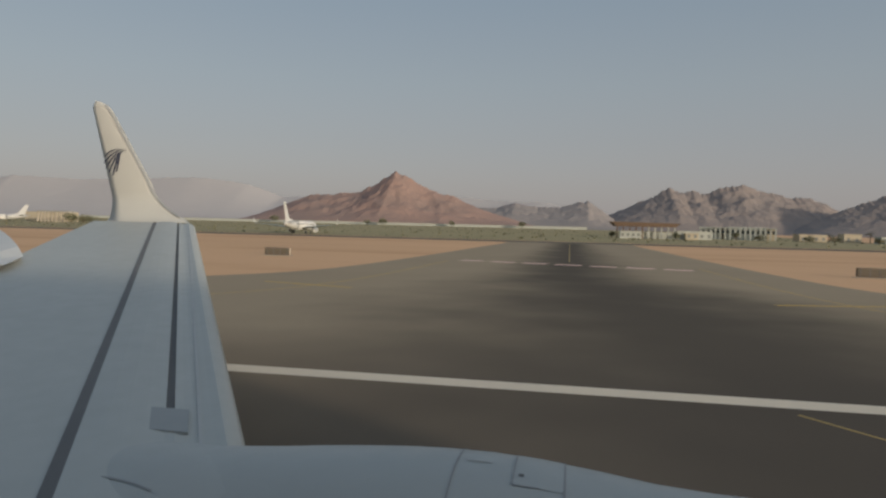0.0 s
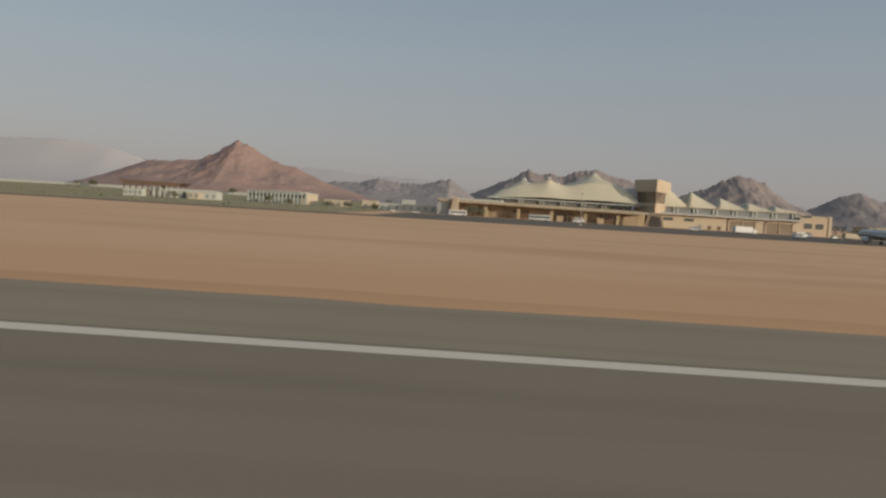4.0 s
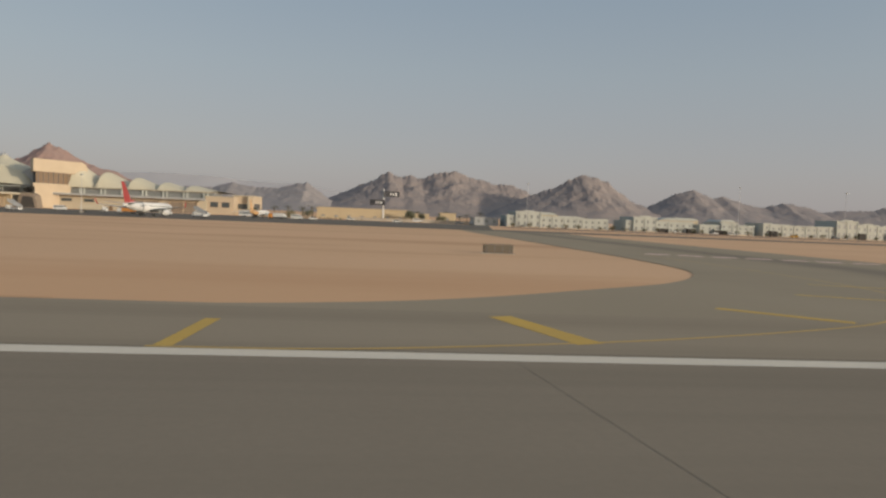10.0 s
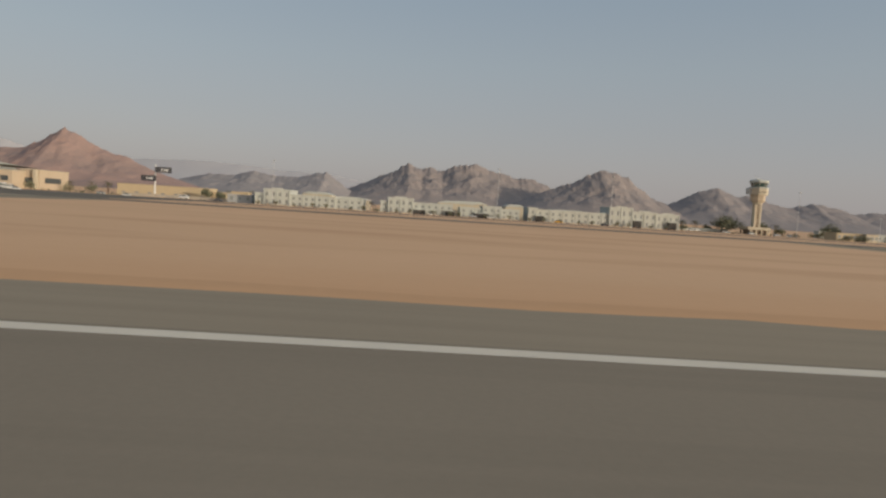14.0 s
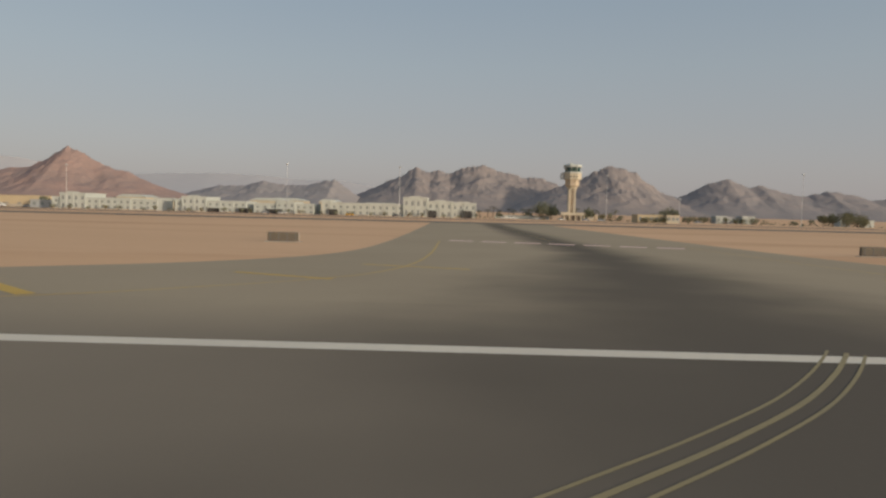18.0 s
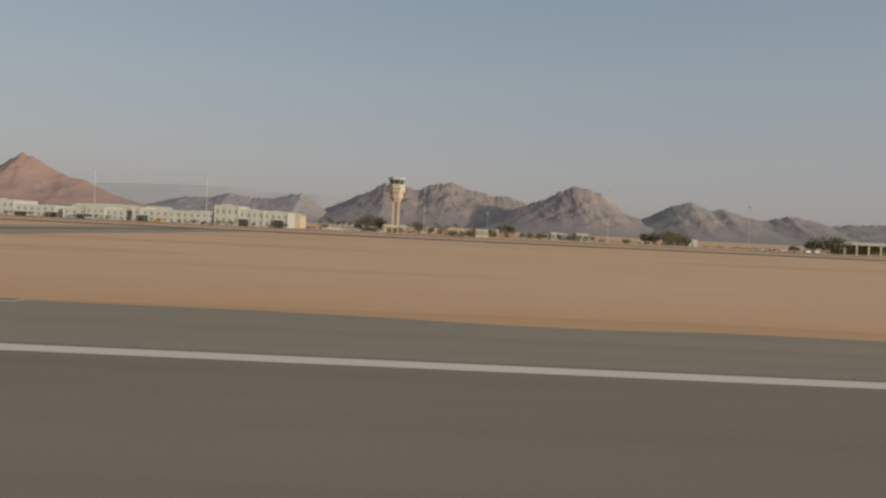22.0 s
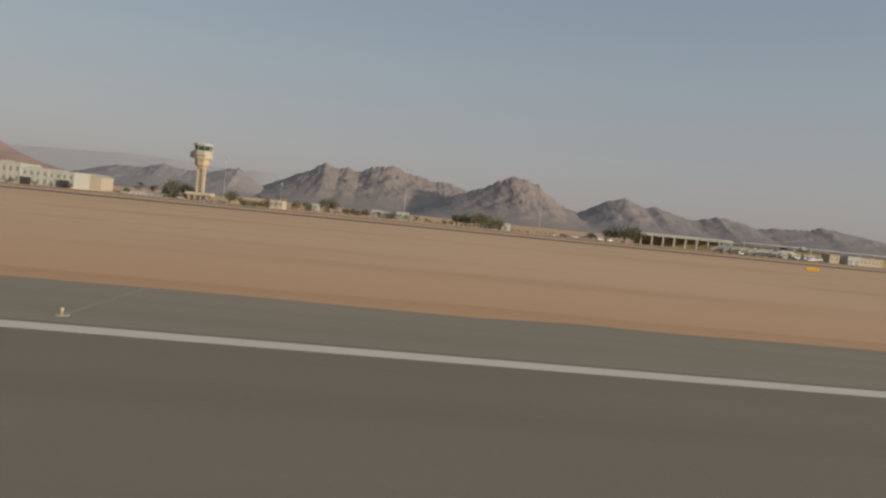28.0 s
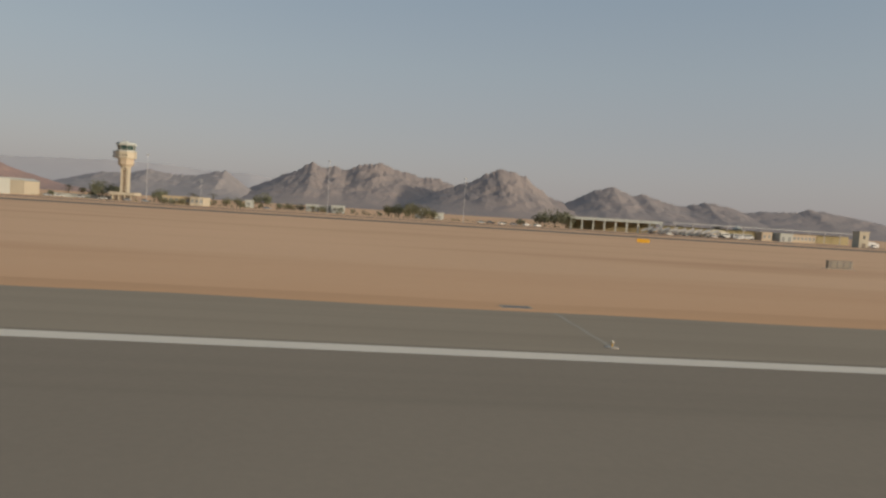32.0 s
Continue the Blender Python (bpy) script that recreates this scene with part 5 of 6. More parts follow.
side_trench = thing("cable_trench", "short white cable trench by the taxiway mouth", "cable trench", 905.4, 24.1)
part("filling", strip(bmesh.new(), ((0, 0), (.3, 3), (.6, 6.2)), .17, .041), PALE_FILL, side_trench)
for x, y in ((1085.0, 26.6), (651, 26.4), (936.9, 26.2)):
    pit = thing("drain_pit", "open drain pit with a pale concrete kerb", "drain pit", x, y)
    part("kerb", boxes((-.62, .62, -.36, -.27, 0, .06)), TRENCH_FILL, pit)
    part("kerb", boxes((-.62, .62, .27, .36, 0, .06)), TRENCH_FILL, pit)
    part("kerb", boxes((-.62, -.53, -.27, .27, 0, .06)), TRENCH_FILL, pit)
    part("kerb", boxes((.53, .62, -.27, .27, 0, .06)), TRENCH_FILL, pit)
    part("grating", boxes((-.53, .53, -.27, .27, .02, .05)), WING_DARK, pit)


# ---- parked aircraft ----
def foil(bm, root, tip, thick=0.09, n=7):
    """A tapered surface. root, tip: (leading edge, trailing edge) as points; thickness along the normal."""
    ra, rb, ta, tb = (Vector(p) for p in (*root, *tip))
    normal = (rb - ra).cross(ta - ra).normalized()
    loops = []
    for a, b in ((ra, rb), (ta, tb)):
        c = (b - a).length
        up = [a + (b - a) * (k / n) + normal * c * thick * (1.9 * math.sqrt(k / n) * (1 - k / n) + .004) for k in range(n + 1)]
        lo = [a + (b - a) * (k / n) - normal * c * thick * .55 * (1.9 * math.sqrt(k / n) * (1 - k / n) + .004) for k in range(n, -1, -1)]
        loops.append([bm.verts.new(p) for p in up + lo])
    m = len(loops[0])
    for i in range(m):
        bm.faces.new((loops[0][i], loops[0][(i + 1) % m], loops[1][(i + 1) % m], loops[1][i]))
    bm.faces.new(loops[0][::-1])
    bm.faces.new(loops[1])
    return bm


def airliner(x, y, rz, label, fin, rear, k=1.0):
    """A twin-jet; its nose points along its own x."""
    t = thing("airliner", label, "aircraft", x, y, 0, rz, group="parked airliners")
    q = lambda *v: tuple(k * a for a in v)
    R, Z = 2.05 * k, 3.7 * k
    prof = [(.05, 22.5), (.62, 22.2), (1.15, 21.4), (1.62, 20), (1.92, 18), (2.05, 15.5), (2.05, -8)]
    part("fuselage", lathe(bmesh.new(), [q(r, h) for r, h in prof], 20, "x", 0, 0, Z), WHITE_PAINT, t, smooth=True)
    tail = [(2.05, -8), (1.95, -11), (1.6, -15), (1.05, -19), (.45, -22), (.12, -22.8)]
    bm = lathe(bmesh.new(), [q(r, h) for r, h in tail], 20, "x", 0, 0, Z)
    for v in bm.verts:
        v.co.z += max(0, (-8 * k - v.co.x)) * .055
    part("tail_cone", bm, rear, t, smooth=True)
    part("cockpit_window", prism(bmesh.new(), [q(20.0, 4.62), q(21.0, 4.3), q(20.9, 4.05), q(19.7, 4.2)], -1.45 * k, 1.45 * k, "y"), GLASS, t)
    for sgn in (1, -1):
        w = part("cabin_windows", boxes(*[q(-12 + i, -11.62 + i, sgn * 2.03 - .02, sgn * 2.03 + .02, 4.05, 4.5) for i in range(29)]), GLASS, t)
        w["kind"] = "stuff"
        wing = part("wing", foil(bmesh.new(), (q(5.5, sgn * 1.6, 2.7), q(-3.6, sgn * 1.6, 2.7)), (q(-5.6, sgn * 18.6, 4.4), q(-7.3, sgn * 18.6, 4.4)), .08), WING_PAINT, t)
        part("winglet", foil(bmesh.new(), (q(-5.8, sgn * 18.6, 4.4), q(-7.3, sgn * 18.6, 4.4)), (q(-7.8, sgn * 19.2, 6.9), q(-8.5, sgn * 19.2, 6.9)), .06), fin, wing)
        part("tailplane", foil(bmesh.new(), (q(-17, sgn * 1, 5.0), q(-21, sgn * 1, 5.0)), (q(-21.3, sgn * 7.6, 5.7), q(-23, sgn * 7.6, 5.7)), .08), WING_PAINT, t)
        e = part("engine", lathe(bmesh.new(), [q(r, h) for r, h in ((1.05, 6.6), (1.2, 6.2), (1.22, 4.6), (1.05, 2.6), (.7, 1.4))], 16, "x", 0, sgn * 5.4 * k, 1.65 * k), WHITE_PAINT, t, smooth=True)
        part("fan_intake", lathe(bmesh.new(), [q(.95, 6.58), q(.95, 6.63)], 16, "x", 0, sgn * 5.4 * k, 1.65 * k), WING_DARK, e)
        part("engine_pylon", boxes(q(0.5, 4.6, sgn * 5.4 - .18, sgn * 5.4 + .18, 2.5, 3.1)), WING_PAINT, e)
        g = part("main_gear_leg", lathe(bmesh.new(), [q(.16, .5), q(.16, 2.8)], 8, "z", -1.2 * k, sgn * 2.9 * k), STEEL, t)
        part("main_gear_wheel", lathe(bmesh.new(), [q(.56, -.45), q(.6, -.2), q(.6, .2), q(.56, .45)], 14, "y", -1.2 * k, sgn * 2.9 * k, .6 * k), TYRE, g)
    part("fin", foil(bmesh.new(), (q(-14.6, 0, 5.3), q(-20.9, 0, 5.3)), (q(-21.4, 0, 13.6), q(-24, 0, 13.6)), .08), fin, t)
    part("dorsal_fillet", foil(bmesh.new(), (q(-9.5, 0, 5.4), q(-15.6, 0, 5.4)), (q(-15.0, 0, 6.7), q(-16, 0, 6.7)), .06), fin, t)
    g = part("nose_gear_leg", lathe(bmesh.new(), [q(.13, .4), q(.13, 2.2)], 8, "z", 16.5 * k), STEEL, t)
    part("nose_gear_wheel", lathe(bmesh.new(), [q(.4, -.28), q(.42, 0), q(.4, .28)], 12, "y", 16.5 * k, 0, .42 * k), TYRE, g)
    return t


teal = airliner(400, 266, 86, "white airliner with a navy and white fin and green-blue rear body", PALE_BLUE_PAINT, GREEN_PAINT)
part("fin_tip", foil(bmesh.new(), ((-19.85, 0, 11.4), (-23.2, 0, 11.4)), ((-21.45, 0, 13.66), (-24.05, 0, 13.66)), .094), TEAL_PAINT, teal, "navy fin tip")
for x, z in ((-18.6, 9.2), (-20.6, 8.4), (-18.4, 7.2)):
    part("fin_blotch", prism(bmesh.new(), ((x - .7, z - .6), (x + .6, z - .5), (x + .4, z + .7), (x - .5, z + .5)), -.34, .34, "y"), TEAL_PAINT, teal, "navy patch on the fin")
airliner(468, 275, 83, "white airliner with a red fin parked nose to the terminal", RED_PAINT, WHITE_PAINT, .9)
airliner(497, 352, 82, "white airliner with a pale orange fin and tail", SOFT_ORANGE, SOFT_ORANGE, .66)
airliner(-119, 290, 95, "white airliner taxiing beyond the sand", WHITE_PAINT, WHITE_PAINT, .98)
airliner(-446, 470, 200, "white airliner parked before the far hangar", WHITE_PAINT, WHITE_PAINT, 1.0)


# ---- vehicles ----
def wheels(t, xs, w, r=.42):
    first = None
    for x in xs:
        for sgn in (1, -1):
            if first is None:
                first = part("wheel", lathe(bmesh.new(), ((r * .55, -.13), (r, -.12), (r, .12), (r * .55, .13)), 12, "y", 0, 0, r), TYRE, t)
                first.matrix_basis = at(x, sgn * w)
            else:
                again("wheel", first, t, x, sgn * w)


def side_shape(name, pts, half, material, parent, label="", bevel=.1):
    bm = prism(bmesh.new(), pts, -half, half, "y")
    bmesh.ops.bevel(bm, geom=bm.edges[:], offset=bevel, segments=2, affect="EDGES")
    return part(name, bm, material, parent, label)


def van(x, y, rz, paint, label, scale=1.0):
    t = thing("van", label, "van", x, y, 0, rz, group="apron vehicles")
    k = scale
    side_shape("body", [(a * k, b * k) for a, b in ((-2.8, .4), (2.7, .4), (2.85, 1.3), (2.2, 1.5), (1.5, 2.5), (-2.8, 2.55))], 1.05 * k, paint, t)
    part("windscreen", prism(bmesh.new(), [(a * k, b * k) for a, b in ((1.62, 2.36), (2.2, 1.55), (2.26, 1.58), (1.68, 2.4))], -.9 * k, .9 * k, "y"), GLASS, t)
    for sgn in (1, -1):
        for x0, x1 in ((-2.5, -1.3), (-1.1, .1), (.3, 1.4)):
            part("side_window", boxes((x0 * k, x1 * k, sgn * 1.06 * k - .02, sgn * 1.06 * k + .02, 1.55 * k, 2.25 * k)), GLASS, t)
    wheels(t, (-1.8 * k, 1.8 * k), .98 * k, .4 * k)
    return t


def car(x, y, rz, paint, label):
    t = thing("car", label, "car", x, y, 0, rz, group="parked cars")
    side_shape("body", ((-2.2, .35), (2.2, .35), (2.3, .85), (1.3, 1.0), (-2.25, 1.02)), .9, paint, t, bevel=.12)
    side_shape("cabin", ((-1.7, 1.0), (1.1, 1.0), (.5, 1.55), (-1.2, 1.6)), .78, GLASS, t, bevel=.08)
    part("roof", boxes((-1.15, .45, -.7, .7, 1.57, 1.66)), paint, t)
    wheels(t, (-1.4, 1.4), .84, .34)


def bus(x, y, rz, paint, label, L=5.8):
    t = thing("bus", label, "bus", x, y, 0, rz, group="apron vehicles")
    side_shape("body", ((-L, .45), (L, .45), (L + .05, 2.6), (L - .3, 3.25), (-L, 3.25)), 1.3, paint, t, bevel=.15)
    n = int(L * 2 / 1.9)
    for sgn in (1, -1):
        for i in range(n):
            part("side_window", boxes((-L + .5 + 1.9 * i, -L + 2.2 + 1.9 * i, sgn * 1.31 - .03, sgn * 1.31 + .03, 1.55, 2.65)), GLASS, t)
    part("windscreen", boxes((L - .02, L + .1, -1.1, 1.1, 1.3, 2.7)), GLASS, t)
    wheels(t, (-L * .6, L * .65), 1.2, .5)


def truck(x, y, rz, paint, load, label, L=4.0, H=3.6):
    t = thing("truck", label, "truck", x, y, 0, rz, group="apron vehicles")
    side_shape("cab", ((L - .1, .5), (L + 1.9, .5), (L + 1.95, 1.6), (L + 1.5, 2.5), (L - .1, 2.55)), 1.1, paint, t)
    part("windscreen", prism(bmesh.new(), ((L + 1.93, 1.65), (L + 1.56, 2.4), (L + 1.62, 2.42), (L + 2.0, 1.67)), -.95, .95, "y"), GLASS, t)
    side_shape("load_body", ((-L, 1.0), (L - .3, 1.0), (L - .3, H), (-L, H)), 1.2, load, t, bevel=.06)
    part("chassis", boxes((-L, L + 1.6, -.5, .5, .55, .95)), WING_DARK, t)
    wheels(t, (-L * .6, L + .9), 1.0, .5)


def stairs_truck(x, y, rz, label):
    t = thing("boarding_stairs", label, "boarding stairs", x, y, 0, rz, group="apron vehicles")
    part("chassis", boxes((-3, 3.4, -1, 1, .5, 1.1)), WHITE_PAINT, t)
    side_shape("cab", ((2.0, 1.1), (3.4, 1.1), (3.2, 2.2), (2.1, 2.2)), .95, WHITE_PAINT, t, bevel=.08)
    for i in range(9):
        part("step", boxes((-3 + .6 * i, -2.4 + .6 * i, -.8, .8, 1.1 + .28 * i, 1.2 + .28 * i)), STEEL, t)
    for sgn in (1, -1):
        part("side_rail", prism(bmesh.new(), ((-3, 1.1), (2.6, 3.7), (2.6, 4.8), (-3, 2.2)), sgn * .85 - .04, sgn * .85 + .04, "y"), WHITE_PAINT, t)
    wheels(t, (-2, 2.4), .9, .4)


GREY_CAR = mat("grey_car_paint", (0.3, 0.3, 0.31), (0.26, 0.26, 0.27), rough=0.35, bump=0, spec=.5)
DARK_CAR = mat("dark_car_paint", (0.05, 0.05, 0.06), (0.06, 0.06, 0.07), rough=0.3, bump=0, spec=.5)
bus(235, 398, 8, WHITE_PAINT, "white airport bus beside the canopy", 5.2)
bus(281, 385, 174, WHITE_PAINT, "white apron bus before the canopy", 6)
van(303, 388, 4, WHITE_PAINT, "white crew van before the canopy", 1.15)
car(198, 396, 10, WHITE_PAINT, "white car parked beside the canopy")
car(210, 400, 170, WHITE_PAINT, "white car parked by the long white house")
car(190, 405, 0, GREY_CAR, "grey car parked by the villas")
car(226, 402, 0, WHITE_PAINT, "white saloon near the canopy's end")
truck(371, 330, 10, WHITE_PAINT, WHITE_PAINT, "white catering truck beside the teal airliner", 4.6, 3.7)
van(352, 340, 175, WHITE_PAINT, "white van beside the teal airliner")
van(383, 300, 20, WHITE_PAINT, "white service van under the airliner's wing")
stairs_truck(414, 285, 160, "white boarding stairs beside the teal airliner")
truck(424, 333, 5, WHITE_PAINT, CREAM_WALL, "white and cream supply truck on the apron", 5.0, 3.4)
van(405, 345, 8, WHITE_PAINT, "white van before the baggage hall")
van(416, 362, 0, GREY_CAR, "grey van before the baggage hall")
car(432, 366, 12, WHITE_PAINT, "white car before the baggage hall")
truck(446, 318, 170, WHITE_PAINT, ORANGE, "baggage truck with an orange body", 3.2, 2.8)
van(458, 330, 6, WHITE_PAINT, "white van near the red-tailed airliner")
stairs_truck(484, 288, 150, "white boarding stairs beside the red-tailed airliner")
van(478, 316, 0, WHITE_PAINT, "white van on the apron", 1.1)
bus(488, 380, 2, WHITE_PAINT, "white apron bus by the terminal annex", 5.0)
van(505, 372, 5, WHITE_PAINT, "white van by the orange-tailed airliner")
truck(508, 340, 172, ORANGE, WHITE_PAINT, "orange and white tow truck", 2.8, 2.6)
van(517, 338, 0, WHITE_PAINT, "white van at the apron's edge")
car(524, 345, 10, WHITE_PAINT, "white car at the apron's edge")
car(540, 400, 0, WHITE_PAINT, "white car before the tan storehouse")
car(566, 372, 6, WHITE_PAINT, "white car by the billboard mast")
van(580, 420, 0, WHITE_PAINT, "white van near the tan gatehouse")
car(604, 408, 0, GREY_CAR, "grey car near the cargo shed")
van(614, 404, 5, WHITE_PAINT, "white van by the cargo shed")
bus(484, 395, 0, WHITE_PAINT, "white coach by the terminal end block", 5.4)
for x, y, p in ((729, 386, WHITE_PAINT), (752, 386, GREY_CAR), (762, 385, WHITE_PAINT), (800, 384, SIGN_YELLOW), (826, 384, DARK_CAR), (888, 416, WHITE_PAINT), (893, 420, WHITE_PAINT), (908, 412, WHITE_PAINT), (922, 408, WHITE_PAINT), (936, 406, GREY_CAR), (945, 408, WHITE_PAINT), (1010, 430, GREY_CAR), (1135, 380, WHITE_PAINT), (1141, 384, DARK_CAR), (1147, 380, WHITE_PAINT), (1154, 383, GREY_CAR), (1161, 380, WHITE_PAINT), (1168, 384, WHITE_PAINT), (1241, 374, WHITE_PAINT), (1266, 372, GREY_CAR), (1272, 374, DARK_CAR), (1280, 370, WHITE_PAINT), (1342, 345, WHITE_PAINT)):
    car(x, y, random.uniform(-20, 20), p, {"gloss_white_paint": "white car parked along the service road", "grey_car_paint": "grey car parked along the service road", "dark_car_paint": "black car parked along the service road"}.get(p.name, "yellow car parked along the service road"))
for x, y in ((1275, 376), (1282, 375), (1291, 381)):
    van(x, y, random.uniform(-8, 8), WHITE_PAINT, "white van beside the vehicle shed", 1.2)
bus(1247, 388, -15, WHITE_PAINT, "white bus parked by the vehicle shed", 5)
truck(1344, 352, 0, WHITE_PAINT, WHITE_PAINT, "white box truck beside the gate tower", 3.4, 3.2)
for i in range(9):
    r = thing("boarding_ramp", "slanting white boarding ramp parked in a row", "boarding ramp", 1232 + 4.4 * i, 383 - 0.9 * i, 0, -22, group="boarding ramps")
    part("ramp", prism(bmesh.new(), ((-3.4, .9), (3.2, 3.2), (3.2, 4.7), (-3.4, 2.1)), -.9, .9, "y"), WHITE_PAINT if i > 2 else WING_GREY, r)
    part("leg", boxes((2.7, 3.0, -.8, .8, .4, 3.5)), STEEL, r)
    part("axle_frame", boxes((-3, 3, -.8, .8, .4, .7)), STEEL, r)
    wheels(r, (-1.8, 1.8), .8, .36)


# ---- plants ----
def tree(x, y, h, spread, leaf, label, seed, n=420, group="trees"):
    rng = random.Random(seed)
    t = thing("tree", label, "tree", x, y, climb(y) if x < 20 and y > 800 else 0, rng.uniform(0, 360), group=group)
    bm = lathe(bmesh.new(), ((.3, 0), (.22, h * .25), (.16, h * .45)), 8)
    limbs = [(rng.uniform(0, 6.28), rng.uniform(.35, .8)) for _ in range(6)]
    for a, k in limbs:
        d = Vector((math.cos(a) * spread * .55 * k, math.sin(a) * spread * .55 * k, h * .42))
        b2 = lathe(bmesh.new(), ((.12, 0), (.04, d.length)), 6)
        b2.transform(Matrix.Translation((0, 0, h * .3)) @ d.to_track_quat("Z", "Y").to_matrix().to_4x4())
        me = bpy.data.meshes.new("limb")
        b2.to_mesh(me)
        bm.from_mesh(me)
        b2.free()
        bpy.data.meshes.remove(me)
    part("trunk", bm, BARK, t)
    bm = bmesh.new()
    lumps = [(Vector((math.cos(a) * spread * .5 * k, math.sin(a) * spread * .5 * k, h * rng.uniform(.5, .8))), spread * rng.uniform(.2, .36)) for a, k in limbs] + [(Vector((0, 0, h * .75)), spread * .34)]
    for i in range(n):
        c, r = rng.choice(lumps)
        v = Vector((rng.gauss(0, 1), rng.gauss(0, 1), rng.gauss(0, .75))).normalized() * r * rng.uniform(.55, 1.1)
        p = c + v
        p.z = max(p.z, h * .16)
        s = rng.uniform(.2, .42) * (h / 6) ** .5
        q = Euler((rng.uniform(0, 6.3), rng.uniform(0, 6.3), rng.uniform(0, 6.3))).to_matrix()
        bm.faces.new([bm.verts.new(p + q @ Vector(e)) for e in ((-s, -s * .6, 0), (s, -s * .5, s * .25), (s * .8, s * .6, 0), (-s * .7, s * .7, s * .2))])
    part("crown", bm, leaf, t)


def palm(x, y, h, seed):
    rng = random.Random(seed)
    t = thing("palm_tree", "date palm with a slim trunk and drooping fronds", "palm", x, y, 0, rng.uniform(0, 360), group="palms")
    part("trunk", lathe(bmesh.new(), [(.28 - .1 * k / 6 + .03 * (k % 2), h * k / 6) for k in range(7)], 8), BARK, t)
    for i in range(13):
        a, up, L = i * 2.4, rng.uniform(-.15, .9), h * rng.uniform(.36, .5) + .6
        bm = bmesh.new()
        prev = None
        for k in range(7):
            s = k / 6
            r, z = L * s, h + up * L * s - .85 * L * s * s
            w = .3 * (1 - s * .8) * (0.6 + s)
            cur = [bm.verts.new((math.cos(a) * r - math.sin(a) * e, math.sin(a) * r + math.cos(a) * e, z - abs(e) * .5)) for e in (-w, 0, w)]
            if prev:
                bm.faces.new((prev[0], prev[1], cur[1], cur[0]))
                bm.faces.new((prev[1], prev[2], cur[2], cur[1]))
            prev = cur
        part("frond", bm, FROND, t)


